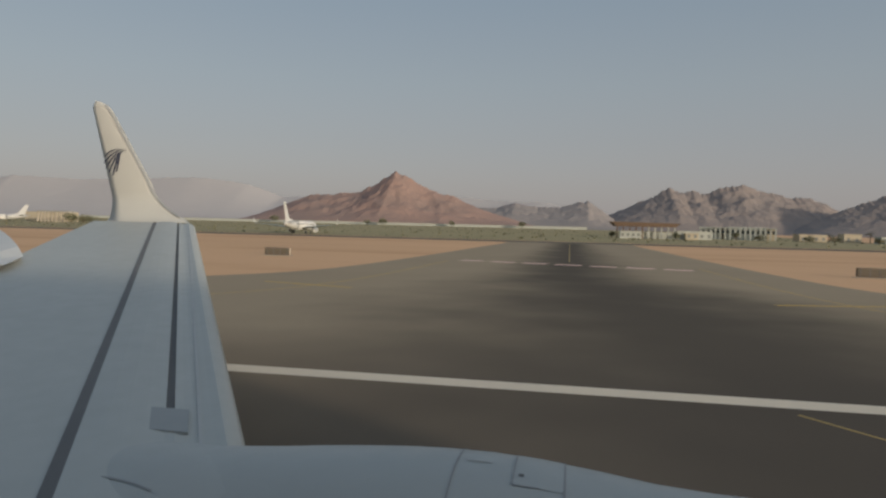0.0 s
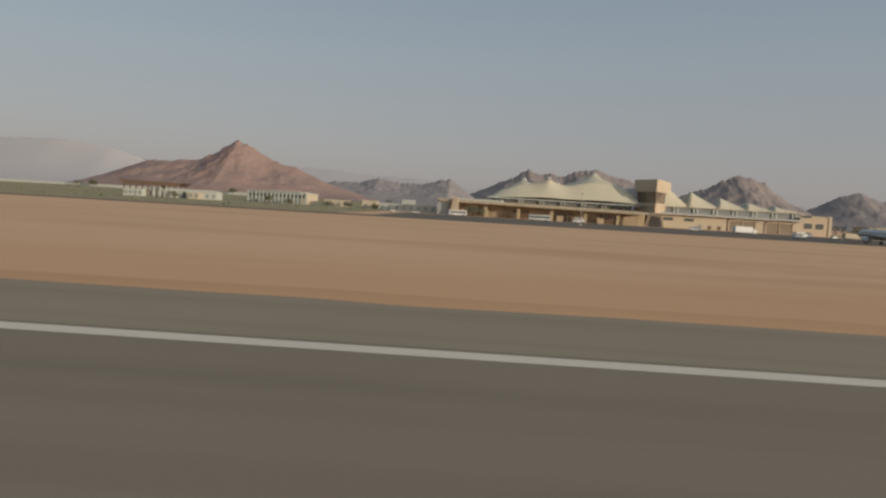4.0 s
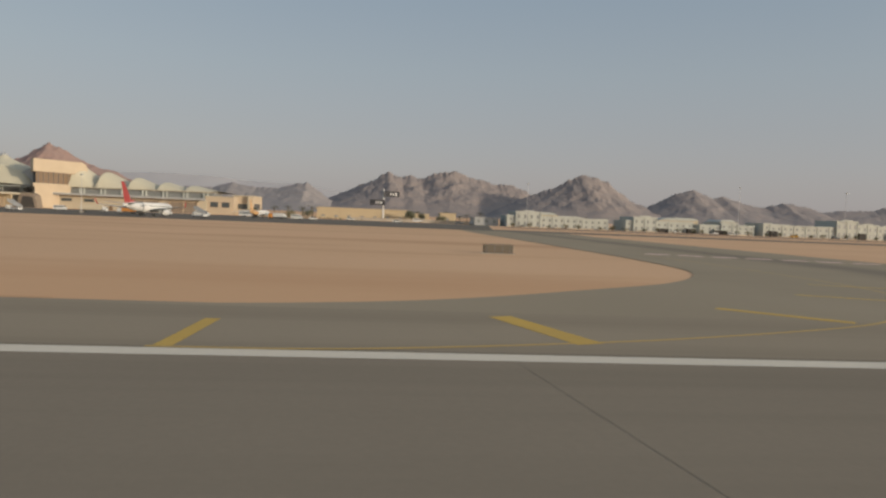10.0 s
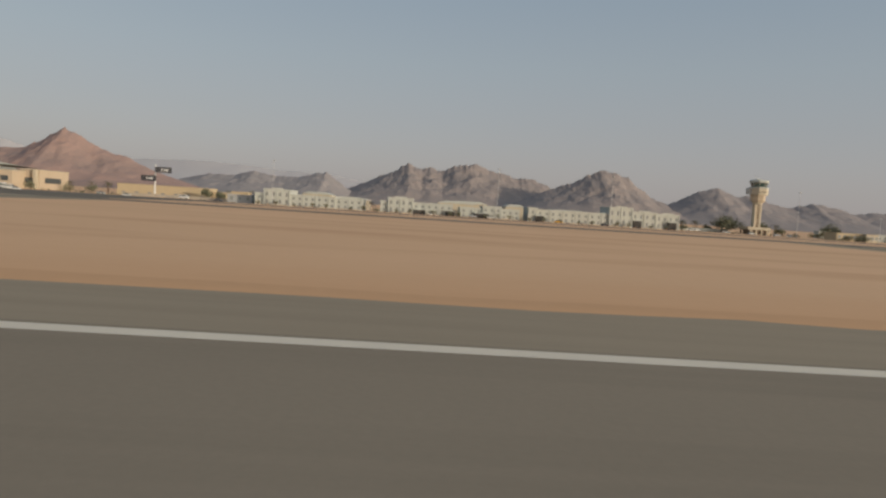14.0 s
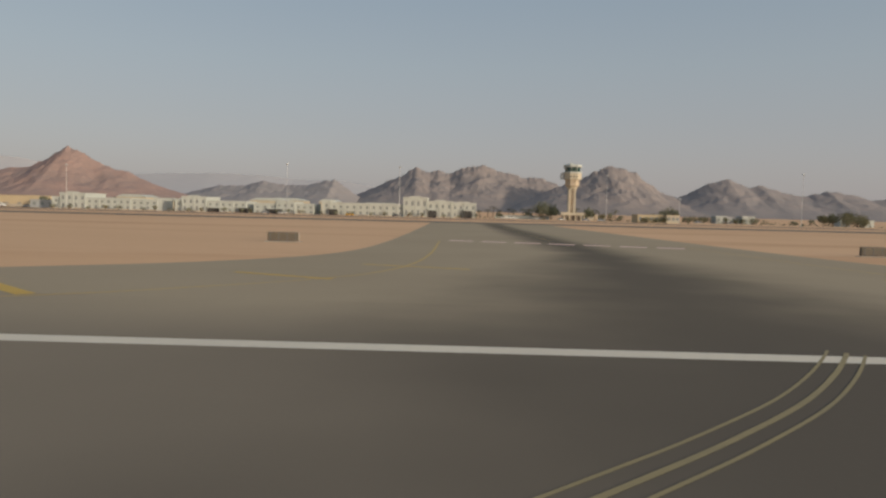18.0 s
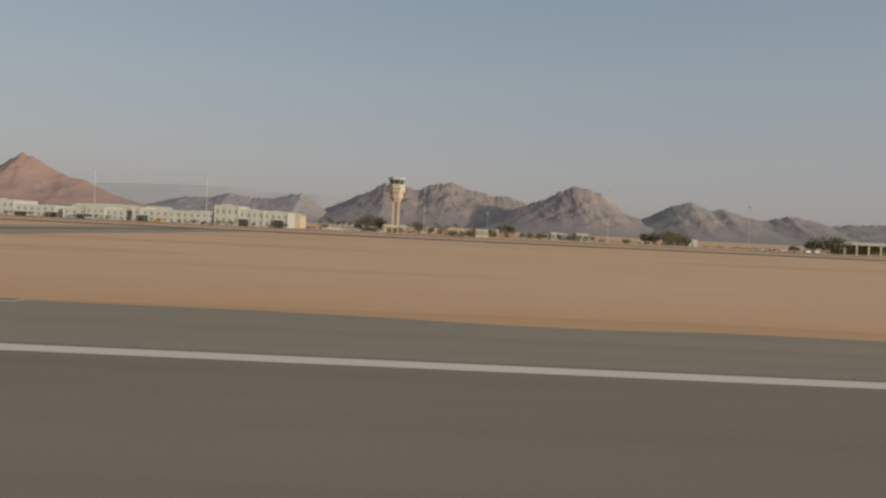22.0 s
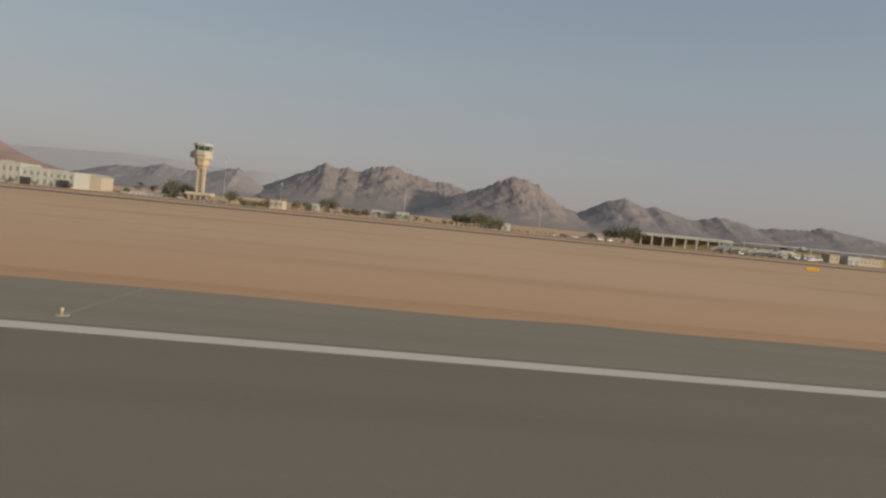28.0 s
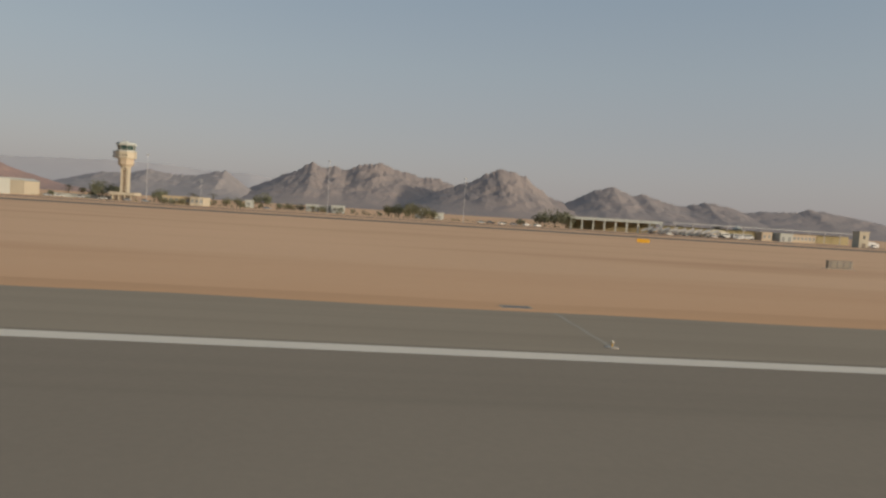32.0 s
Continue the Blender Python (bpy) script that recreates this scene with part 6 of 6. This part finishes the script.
for i, (x, y, h, sp, leaf, lab) in enumerate((
        (243, 405, 5.6, 8, LEAF, "dense green shrub before the canopy"), (248.5, 406, 4.6, 7, LEAF, "green shrub before the canopy"),
        (481, 436, 4.2, 8, LEAF, "dusty green shrub by the end block"), (500, 440, 3.8, 9, LEAF_OLIVE, "olive shrub by the end block"), (511, 450, 4.6, 8, LEAF, "dark green bush beside the storehouse"),
        (578, 470, 6.5, 7, LEAF, "dark tree beside the storehouse"), (586, 474, 6, 6, LEAF, "dark tree beside the storehouse annex"), (596, 440, 4.5, 6, LEAF, "round bush before the gatehouse"),
        (886, 424, 3, 4, LEAF, "low bush by the boundary wall"), (912, 428, 9, 13, LEAF, "broad dark tree beside the control tower"), (919, 432, 8, 11, LEAF, "broad dark tree beside the control tower"), (905, 434, 4.2, 5, LEAF_OLIVE, "small tree by the boundary wall"),
        (943, 438, 7, 9, LEAF, "tree at the control tower's foot"), (951, 434, 4, 5, LEAF_OLIVE, "olive tree by the bungalow"), (964, 380, 2.7, 5, LEAF_OLIVE, "clipped hedge bush before the bungalow"), (969, 380, 2.4, 5, LEAF, "clipped hedge bush before the bungalow"), (973.5, 380, 2.8, 5, LEAF_OLIVE, "clipped hedge bush before the bungalow"),
        (984, 438, 4.6, 7, LEAF_OLIVE, "dusty olive tree beside the bungalow"), (990, 440, 4.9, 8, LEAF_OLIVE, "dusty olive tree beside the kiosk"), (1002, 461, 8.8, 11, LEAF, "tall dark tree beside the kiosk"), (1013, 461, 3.2, 6, LEAF, "dark bush by the white huts"), (1019, 462, 3.4, 7, LEAF_OLIVE, "dusty bush by the white huts"), (1026, 462, 3.6, 7, LEAF, "dark bush by the white huts"), (1042, 451, 2.8, 5, LEAF, "dark bush between the huts"),
        (1084, 424, 6.6, 7, LEAF_OLIVE, "olive tree in the eastern grove"), (1090, 424, 7.4, 9, LEAF, "dark tree in the eastern grove"), (1097, 422, 8.2, 12, LEAF_OLIVE, "broad olive tree in the eastern grove"), (1105, 424, 6.4, 11, LEAF_OLIVE, "olive bush in the eastern grove"), (1111, 428, 5.2, 8, LEAF_OLIVE, "low olive bush in the eastern grove"),
        (1160, 392, 3.6, 5, LEAF, "dark bush by the parked cars"), (1172, 393, 7.2, 10, LEAF, "dark tree by the vehicle shed"), (1180, 393, 8.6, 13, LEAF, "broad dark tree by the vehicle shed"), (1187, 394, 8, 11, LEAF, "dark tree by the vehicle shed"), (1258, 400, 5, 9, LEAF, "dark hedge behind the vans"), (1284, 404, 6, 9, LEAF, "dark tree behind the workshop"),
        (60, 418, 4, 5, LEAF, "dark bush by the pavilion"), (104, 470, 5.4, 5, LEAF, "tree before the guest house"), (118, 468, 3.6, 6, LEAF_OLIVE, "bush before the guest house"), (146, 464, 3.8, 6, LEAF, "bush before the cream villa"), (160, 462, 4.2, 6, LEAF, "bush beside the cream villa"), (180, 450, 3.4, 6, LEAF_OLIVE, "bush by the long house"),
        (-60, 868, 8, 9, LEAF, "tree by the boundary wall"), (-150, 868, 7, 8, LEAF, "tree by the boundary wall"), (-240, 866, 8, 10, LEAF, "tree by the boundary wall"), (-262, 866, 6, 9, LEAF, "tree by the boundary wall"), (-390, 868, 9, 12, LEAF, "tree by the boundary wall"),
        (-377, 468, 7, 9, LEAF, "dusty tree by the column shelter"), (-368, 470, 6, 11, LEAF_OLIVE, "olive bush by the column shelter"), (-359, 468, 5, 9, LEAF, "dusty bush by the column shelter"), (24, 430, 4, 4, LEAF, "bush by the pavilion"))):
    tree(x, y, h, sp, leaf, lab, 100 + i, n=420 if h < 6.3 else 900)
rng = random.Random(21)
for i in range(26):
    x = 634 + 9.4 * i + rng.uniform(-3, 3)
    tree(x, 385.5 + rng.uniform(-1, 1), rng.uniform(1.5, 2.8), rng.uniform(2, 4), LEAF if i % 3 else LEAF_OLIVE, "low clipped bush before the white offices", 500 + i, n=120, group="bushes before the offices")
for i in range(22):
    x, y = rng.uniform(945, 1125), rng.uniform(428, 470)
    tree(x, y, rng.uniform(2, 4.2), rng.uniform(3, 6), LEAF_OLIVE if i % 2 else LEAF, "dusty roadside bush among the eastern huts", 560 + i, n=170, group="eastern bushes")
rng = random.Random(5)
for i, (x, y) in enumerate(((487, 470), (494, 486), (503, 492), (512, 470), (584, 500), (604, 486), (612, 470), (618, 480), (626, 470), (640, 450), (884, 452), (889, 460), (894, 448), (898, 456), (903, 446), (908, 462), (876, 470), (882, 480), (936, 452), (940, 462), (955, 470), (962, 456), (968, 470), (692, 420), (686, 424), (680, 430), (725, 424), (186, 478), (166, 490), (150, 492))):
    palm(x, y, rng.uniform(4.6, 7.4), 300 + i)

bm = bmesh.new()
rng = random.Random(9)
for i in range(2600):
    if i < 1700:
        x, y = rng.uniform(-700, 185), rng.uniform(285, 870)
    else:
        x, y = rng.uniform(480, 1400), rng.uniform(408, 520)
    s = rng.uniform(.3, .9)
    g = fall(y) + (climb(y) if i < 1700 else 0)
    for k in range(4):
        a = rng.uniform(0, 6.28)
        dx, dy = math.cos(a) * s, math.sin(a) * s
        bm.faces.new([bm.verts.new(p) for p in ((x - dx * .4, y - dy * .4, g), (x + dx * .4, y + dy * .4, g), (x + dx, y + dy, g + s * rng.uniform(.5, 1)), (x - dx * .3, y - dy * .2, g + s * rng.uniform(.7, 1.2)))])
tagged(part("desert_shrubs", bm, LEAF_OLIVE), "scattered low olive desert shrubs and tufts", "shrubs", kind="stuff")

# ---- the airliner's own wing and engine, beside the runway's start ----
plane = thing("airliner_wing", "grey-white airliner wing with upturned winglet and engine cowling", "aircraft wing", 0, 0, -0.806)


def skin(y, dz=0.0):
    return 2.47 + 0.126 * y + dz


def band(name, inner, outer, material, label="", thick=0.3, lift=0.0, parent=None, crown=0.0):
    """A panel of the wing between two lines, each as (x at y0, x at y1), spanning y0..y1."""
    (xa0, xa1), (xb0, xb1), y0, y1 = inner[0], outer[0], inner[1], inner[2]
    bm = bmesh.new()
    n, m = 14, 5
    top, low = [], []
    for i in range(n + 1):
        s = i / n
        y = y0 + (y1 - y0) * s
        xa, xb = xa0 + (xa1 - xa0) * s, xb0 + (xb1 - xb0) * s
        top.append([bm.verts.new((xa + (xb - xa) * k / m, y, skin(y, lift) + crown * math.sin(math.pi * k / m))) for k in range(m + 1)])
        low.append([bm.verts.new((xa + (xb - xa) * k / m, y, skin(y, lift) - thick * (1.2 - s))) for k in range(m + 1)])
    for i in range(n):
        for k in range(m):
            bm.faces.new((top[i][k], top[i + 1][k], top[i + 1][k + 1], top[i][k + 1]))
            bm.faces.new((low[i][k], low[i][k + 1], low[i + 1][k + 1], low[i + 1][k]))
        bm.faces.new((top[i][0], low[i][0], low[i + 1][0], top[i + 1][0]))
        bm.faces.new((top[i][m], top[i + 1][m], low[i + 1][m], low[i][m]))
    bm.faces.new([*top[0], *low[0][::-1]])
    bm.faces.new([*top[n][::-1], *low[n]])
    return part(name, bm, material, parent or plane, label, smooth=False)


# the body beside which the wing sits; its shadow lies over wing and runway
body = [(.1, 17.2), (.7, 16.9), (1.25, 15.9), (1.6, 14.4), (1.78, 12.5), (1.78, -14), (1.5, -18), (.9, -23), (.3, -26)]
part("fuselage", lathe(bmesh.new(), body, 32, "x", 0, -2.35, 5.1, 1.0, 1.4), WHITE_PAINT, plane, "white rounded fuselage", smooth=True)
Y0, Y1 = 3.6, 18.0
le, g2a, g2b, g1a, g1b, te = (-2.79, -11.74), (-3.26, -12.02), (-3.35, -12.08), (-4.13, -12.73), (-4.25, -12.83), (-8.2, -14.75)
band("leading_edge_slat", (g2a, Y0, Y1), (le, Y0, Y1), WING_PAINT, crown=-0.02, thick=.25)
band("slat_gap", (g2b, Y0, Y1), (g2a, Y0, Y1), WING_DARK, "dark slot behind the slat", lift=-.03)
band("inboard_slot_cover", ((-3.35, -4.502), Y0, 5.5), ((-3.26, -4.416), Y0, 5.5), WING_PAINT, thick=.02)
band("upper_skin", (g1b, Y0, Y1), (g2b, Y0, Y1), WING_PAINT, crown=.03)
band("spoiler_gap", (g1b, Y0, Y1), (g1a, Y0, Y1), WING_DARK, "long dark seam across the wing", lift=.012, thick=.04)
band("rear_skin", (te, Y0, Y1), (g1b, Y0, Y1), WING_PAINT)
band("skin_joint", ((-3.02, -11.72), Y0, Y1), ((-3.05, -11.74), Y0, Y1), WING_GREY, "fine seam along the slat", lift=-.006, thick=.02)
bm = bmesh.new()
nose = [(0.0, 0.0), (0.14, -.06), (.2, -.16), (.12, -.27), (0, -.32)]
rows = [[bm.verts.new((le[0] + (le[1] - le[0]) * s + dx, Y0 + (Y1 - Y0) * s, skin(Y0 + (Y1 - Y0) * s) + dz * (1.15 - .5 * s))) for dx, dz in nose] for s in (i / 10 for i in range(11))]
for a, b in zip(rows, rows[1:]):
    for k in range(4):
        bm.faces.new((a[k], b[k], b[k + 1], a[k + 1]))
part("leading_edge", bm, WING_PAINT, plane, "rounded leading edge", smooth=True)
# blended winglet: it curves up out of the tip and sweeps back
def blade(z):
    """Front and rear edge and the place across, at a height."""
    rear = -14.47 - 0.278 * (z - 5.29)
    front = -13.22 - 0.63 * (z - 5.82) if z > 5.82 else -13.22 + 1.5 * ((5.82 - z) / 1.08) ** 1.8
    tip = max(0.0, (z - 8.0) / 0.32)
    return front - 0.24 * tip ** 3, rear + 0.12 * tip ** 3, 18.0 + 0.5 * min(1.0, (z - 4.738) / 0.7) ** 0.6 + 0.03 * (z - 4.738)


bm = bmesh.new()
n = 26
left, right = [], []
for i in range(n + 1):
    z = 4.738 + (8.32 - 4.738) * (i / n) ** 1.2
    front, rear, y = blade(z)
    wide = [0.05 * math.sin(math.pi * (0.06 + 0.88 * k / 6)) ** 0.6 + 0.006 for k in range(7)]
    left.append([bm.verts.new((front + (rear - front) * k / 6, y - wide[k], z)) for k in range(7)])
    right.append([bm.verts.new((front + (rear - front) * k / 6, y + wide[k], z)) for k in range(7)])
for i in range(n):
    for k in range(6):
        bm.faces.new((left[i][k], left[i][k + 1], left[i + 1][k + 1], left[i + 1][k]))
        bm.faces.new((right[i][k], right[i + 1][k], right[i + 1][k + 1], right[i][k + 1]))
    bm.faces.new((left[i][0], left[i + 1][0], right[i + 1][0], right[i][0]))
    bm.faces.new((left[i][6], right[i][6], right[i + 1][6], left[i + 1][6]))
bm.faces.new([*left[n], *right[n][::-1]])
winglet = part("winglet", bm, WINGLET_PAINT, plane, "cream-white upturned winglet", smooth=True)
bm = bmesh.new()
prev = None
for i in range(13):
    z = 4.9 + 3.3 * i / 12
    front, rear, y = blade(z)
    cur = (bm.verts.new((front + .01, y - .03, z)), bm.verts.new((front - .07, y - .066, z)))
    if prev:
        bm.faces.new((prev[0], prev[1], cur[1], cur[0]))
    prev = cur
part("leading_strip", bm, SEAM_GREY, winglet, "darker grey strip along the winglet's leading edge")
for k, (ex, ez) in enumerate(((-14.78, 6.66), (-14.79, 6.47), (-14.73, 6.31), (-14.63, 6.18), (-14.5, 6.09), (-14.38, 6.2))):
    ax, az, mx, mz = -14.02 - .05 * k, 6.84 - .015 * k, -14.54 + .05 * k, 6.98 - .05 * k
    bm = bmesh.new()
    prev = None
    for j in range(11):
        u = j / 10
        x = (1 - u) ** 2 * ax + 2 * u * (1 - u) * mx + u * u * ex
        z = (1 - u) ** 2 * az + 2 * u * (1 - u) * mz + u * u * ez
        w = .006 + .026 * math.sin(math.pi * (.04 + .8 * u)) * u ** .5
        y = blade(z)[2] - .064
        cur = (bm.verts.new((x - w, y, z + w * .5)), bm.verts.new((x + w, y, z - w * .5)))
        if prev:
            bm.faces.new((prev[0], prev[1], cur[1], cur[0]))
        prev = cur
    part("emblem_stripe", bm, EMBLEM, winglet, "dark curved emblem stripe")
part("winglet_edge_strip", strip(bmesh.new(), ((-11.6, 18.1), (-12.2, 18.3)), .1, 4.78), ALLOY, winglet)
# tip of a flap fairing that shows beyond the rear edge
part("flap_fairing", foil(bmesh.new(), ((-10.9, 10.6, 3.95), (-15.5, 10.6, 3.8)), ((-11.4, 11.6, 4.05), (-15.2, 15.0, 4.5)), .06), WHITE_PAINT, plane, "white flap fairing behind the wing")
band("access_panel", ((-4.364, -4.675), 5.05, 5.48), ((-4.022, -4.265), 5.05, 5.48), PANEL_GREY, lift=.014, thick=.02)

# engine cowling
AX, AZ = 4.6, 1.92
prof = [(.6, -7.0), (.8, -5.6), (1.0, -4.8), (1.13, -4.3), (1.208, -3.6), (1.238, -3.2), (1.275, -2.8), (1.299, -2.5), (1.318, -2.2), (1.328, -1.9), (1.325, -1.55), (1.301, -1.2), (1.255, -.8), (1.2, -.4), (1.17, 0), (1.16, .3), (1.1, .8), (1.0, 1.05), (.9, 1.1)]
bm = lathe(bmesh.new(), prof, 56, "x", 0, AX, AZ)
for v in bm.verts:
    if v.co.z < AZ:
        v.co.z = AZ + (v.co.z - AZ) * 0.7  # flattened underside
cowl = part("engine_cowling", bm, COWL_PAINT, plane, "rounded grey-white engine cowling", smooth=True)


def ring(x, w=.018, a0=20, a1=170, lift=.006):
    """A seam or plate on the cowling at x, from angle a0 to a1 (degrees round its axis)."""
    bm = bmesh.new()
    prev = None
    for k in range(25):
        a = radians(a0 + (a1 - a0) * k / 24)
        cur = []
        for px in (x, x + w / 2, x + w):
            r = lift + next(r0 + (r1 - r0) * (px - x0) / (x1 - x0) for (r0, x0), (r1, x1) in zip(prof, prof[1:]) if x0 <= px <= x1)
            cur.append(bm.verts.new((px, AX + r * math.cos(a), AZ + r * math.sin(a))))
        if prev:
            for i in range(2):
                bm.faces.new((prev[i], prev[i + 1], cur[i + 1], cur[i]))
        prev = cur
    return bm


for x in (-1.75, -1.03, .12):
    part("cowl_seam", ring(x, .014), SEAM_GREY, cowl)
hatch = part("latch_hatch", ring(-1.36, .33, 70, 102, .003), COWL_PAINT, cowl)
part("hatch_seam", ring(-1.36, .013, 70, 102), SEAM_GREY, hatch)
part("hatch_seam", ring(-1.35, .17, 101.6, 102.2), SEAM_GREY, hatch)
part("hatch_latch", ring(-1.32, .035, 95.5, 97.2), WING_DARK, hatch)
part("placard", ring(-1.68, .17, 89.5, 90.8), WING_GREY, cowl, "small grey placard of unreadable writing")
# smooth fillet where the engine's pylon runs over the wing
def fillet(x, y):
    """Height of the fillet's top."""
    u = min(1.0, max(0.0, (x - (-4.22 - .6 * (y - 3.6))) / 1.0))
    return skin(y) - .02 + .12 * math.sin(math.pi * min(1, max(0, (y - 3.8) / 1.15))) * u * u * (3 - 2 * u)


bm = bmesh.new()
rows = []
for k in range(13):
    y = 3.8 + 1.15 * k / 12
    x0 = -4.22 - .6 * (y - 3.6)
    rows.append([bm.verts.new((x0 + (-3.2 - x0) * i / 12, y, fillet(x0 + (-3.2 - x0) * i / 12, y))) for i in range(13)])
for a, b in zip(rows, rows[1:]):
    for k in range(12):
        bm.faces.new((a[k], a[k + 1], b[k + 1], b[k]))
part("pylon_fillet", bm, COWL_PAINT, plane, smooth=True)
bm = bmesh.new()
prev = None
for k in range(9):
    u = k / 8
    x, y = -4.7 + 1.0 * u, 4.33 - .26 * u + .04 * math.sin(math.pi * u)
    cur = [bm.verts.new((x, y + d, max(fillet(x, y + d), skin(y + d)) + .008)) for d in (-.007, .007)]
    if prev:
        bm.faces.new((prev[0], prev[1], cur[1], cur[0]))
    prev = cur
part("pylon_seam", bm, SEAM_GREY, plane, "dark seam round the pylon")
# main gear that carries it, under the wing
gear = part("main_gear_leg", lathe(bmesh.new(), ((.16, 1.2), (.16, 2.7)), 10, "z", -6.4, 4.3), STEEL, plane)
for dy in (-.42, .42):
    part("main_gear_wheel", lathe(bmesh.new(), ((.5, -.2), (.62, -.14), (.62, .14), (.5, .2)), 20, "y", -6.4, 4.3 + dy, 1.43), TYRE, gear)
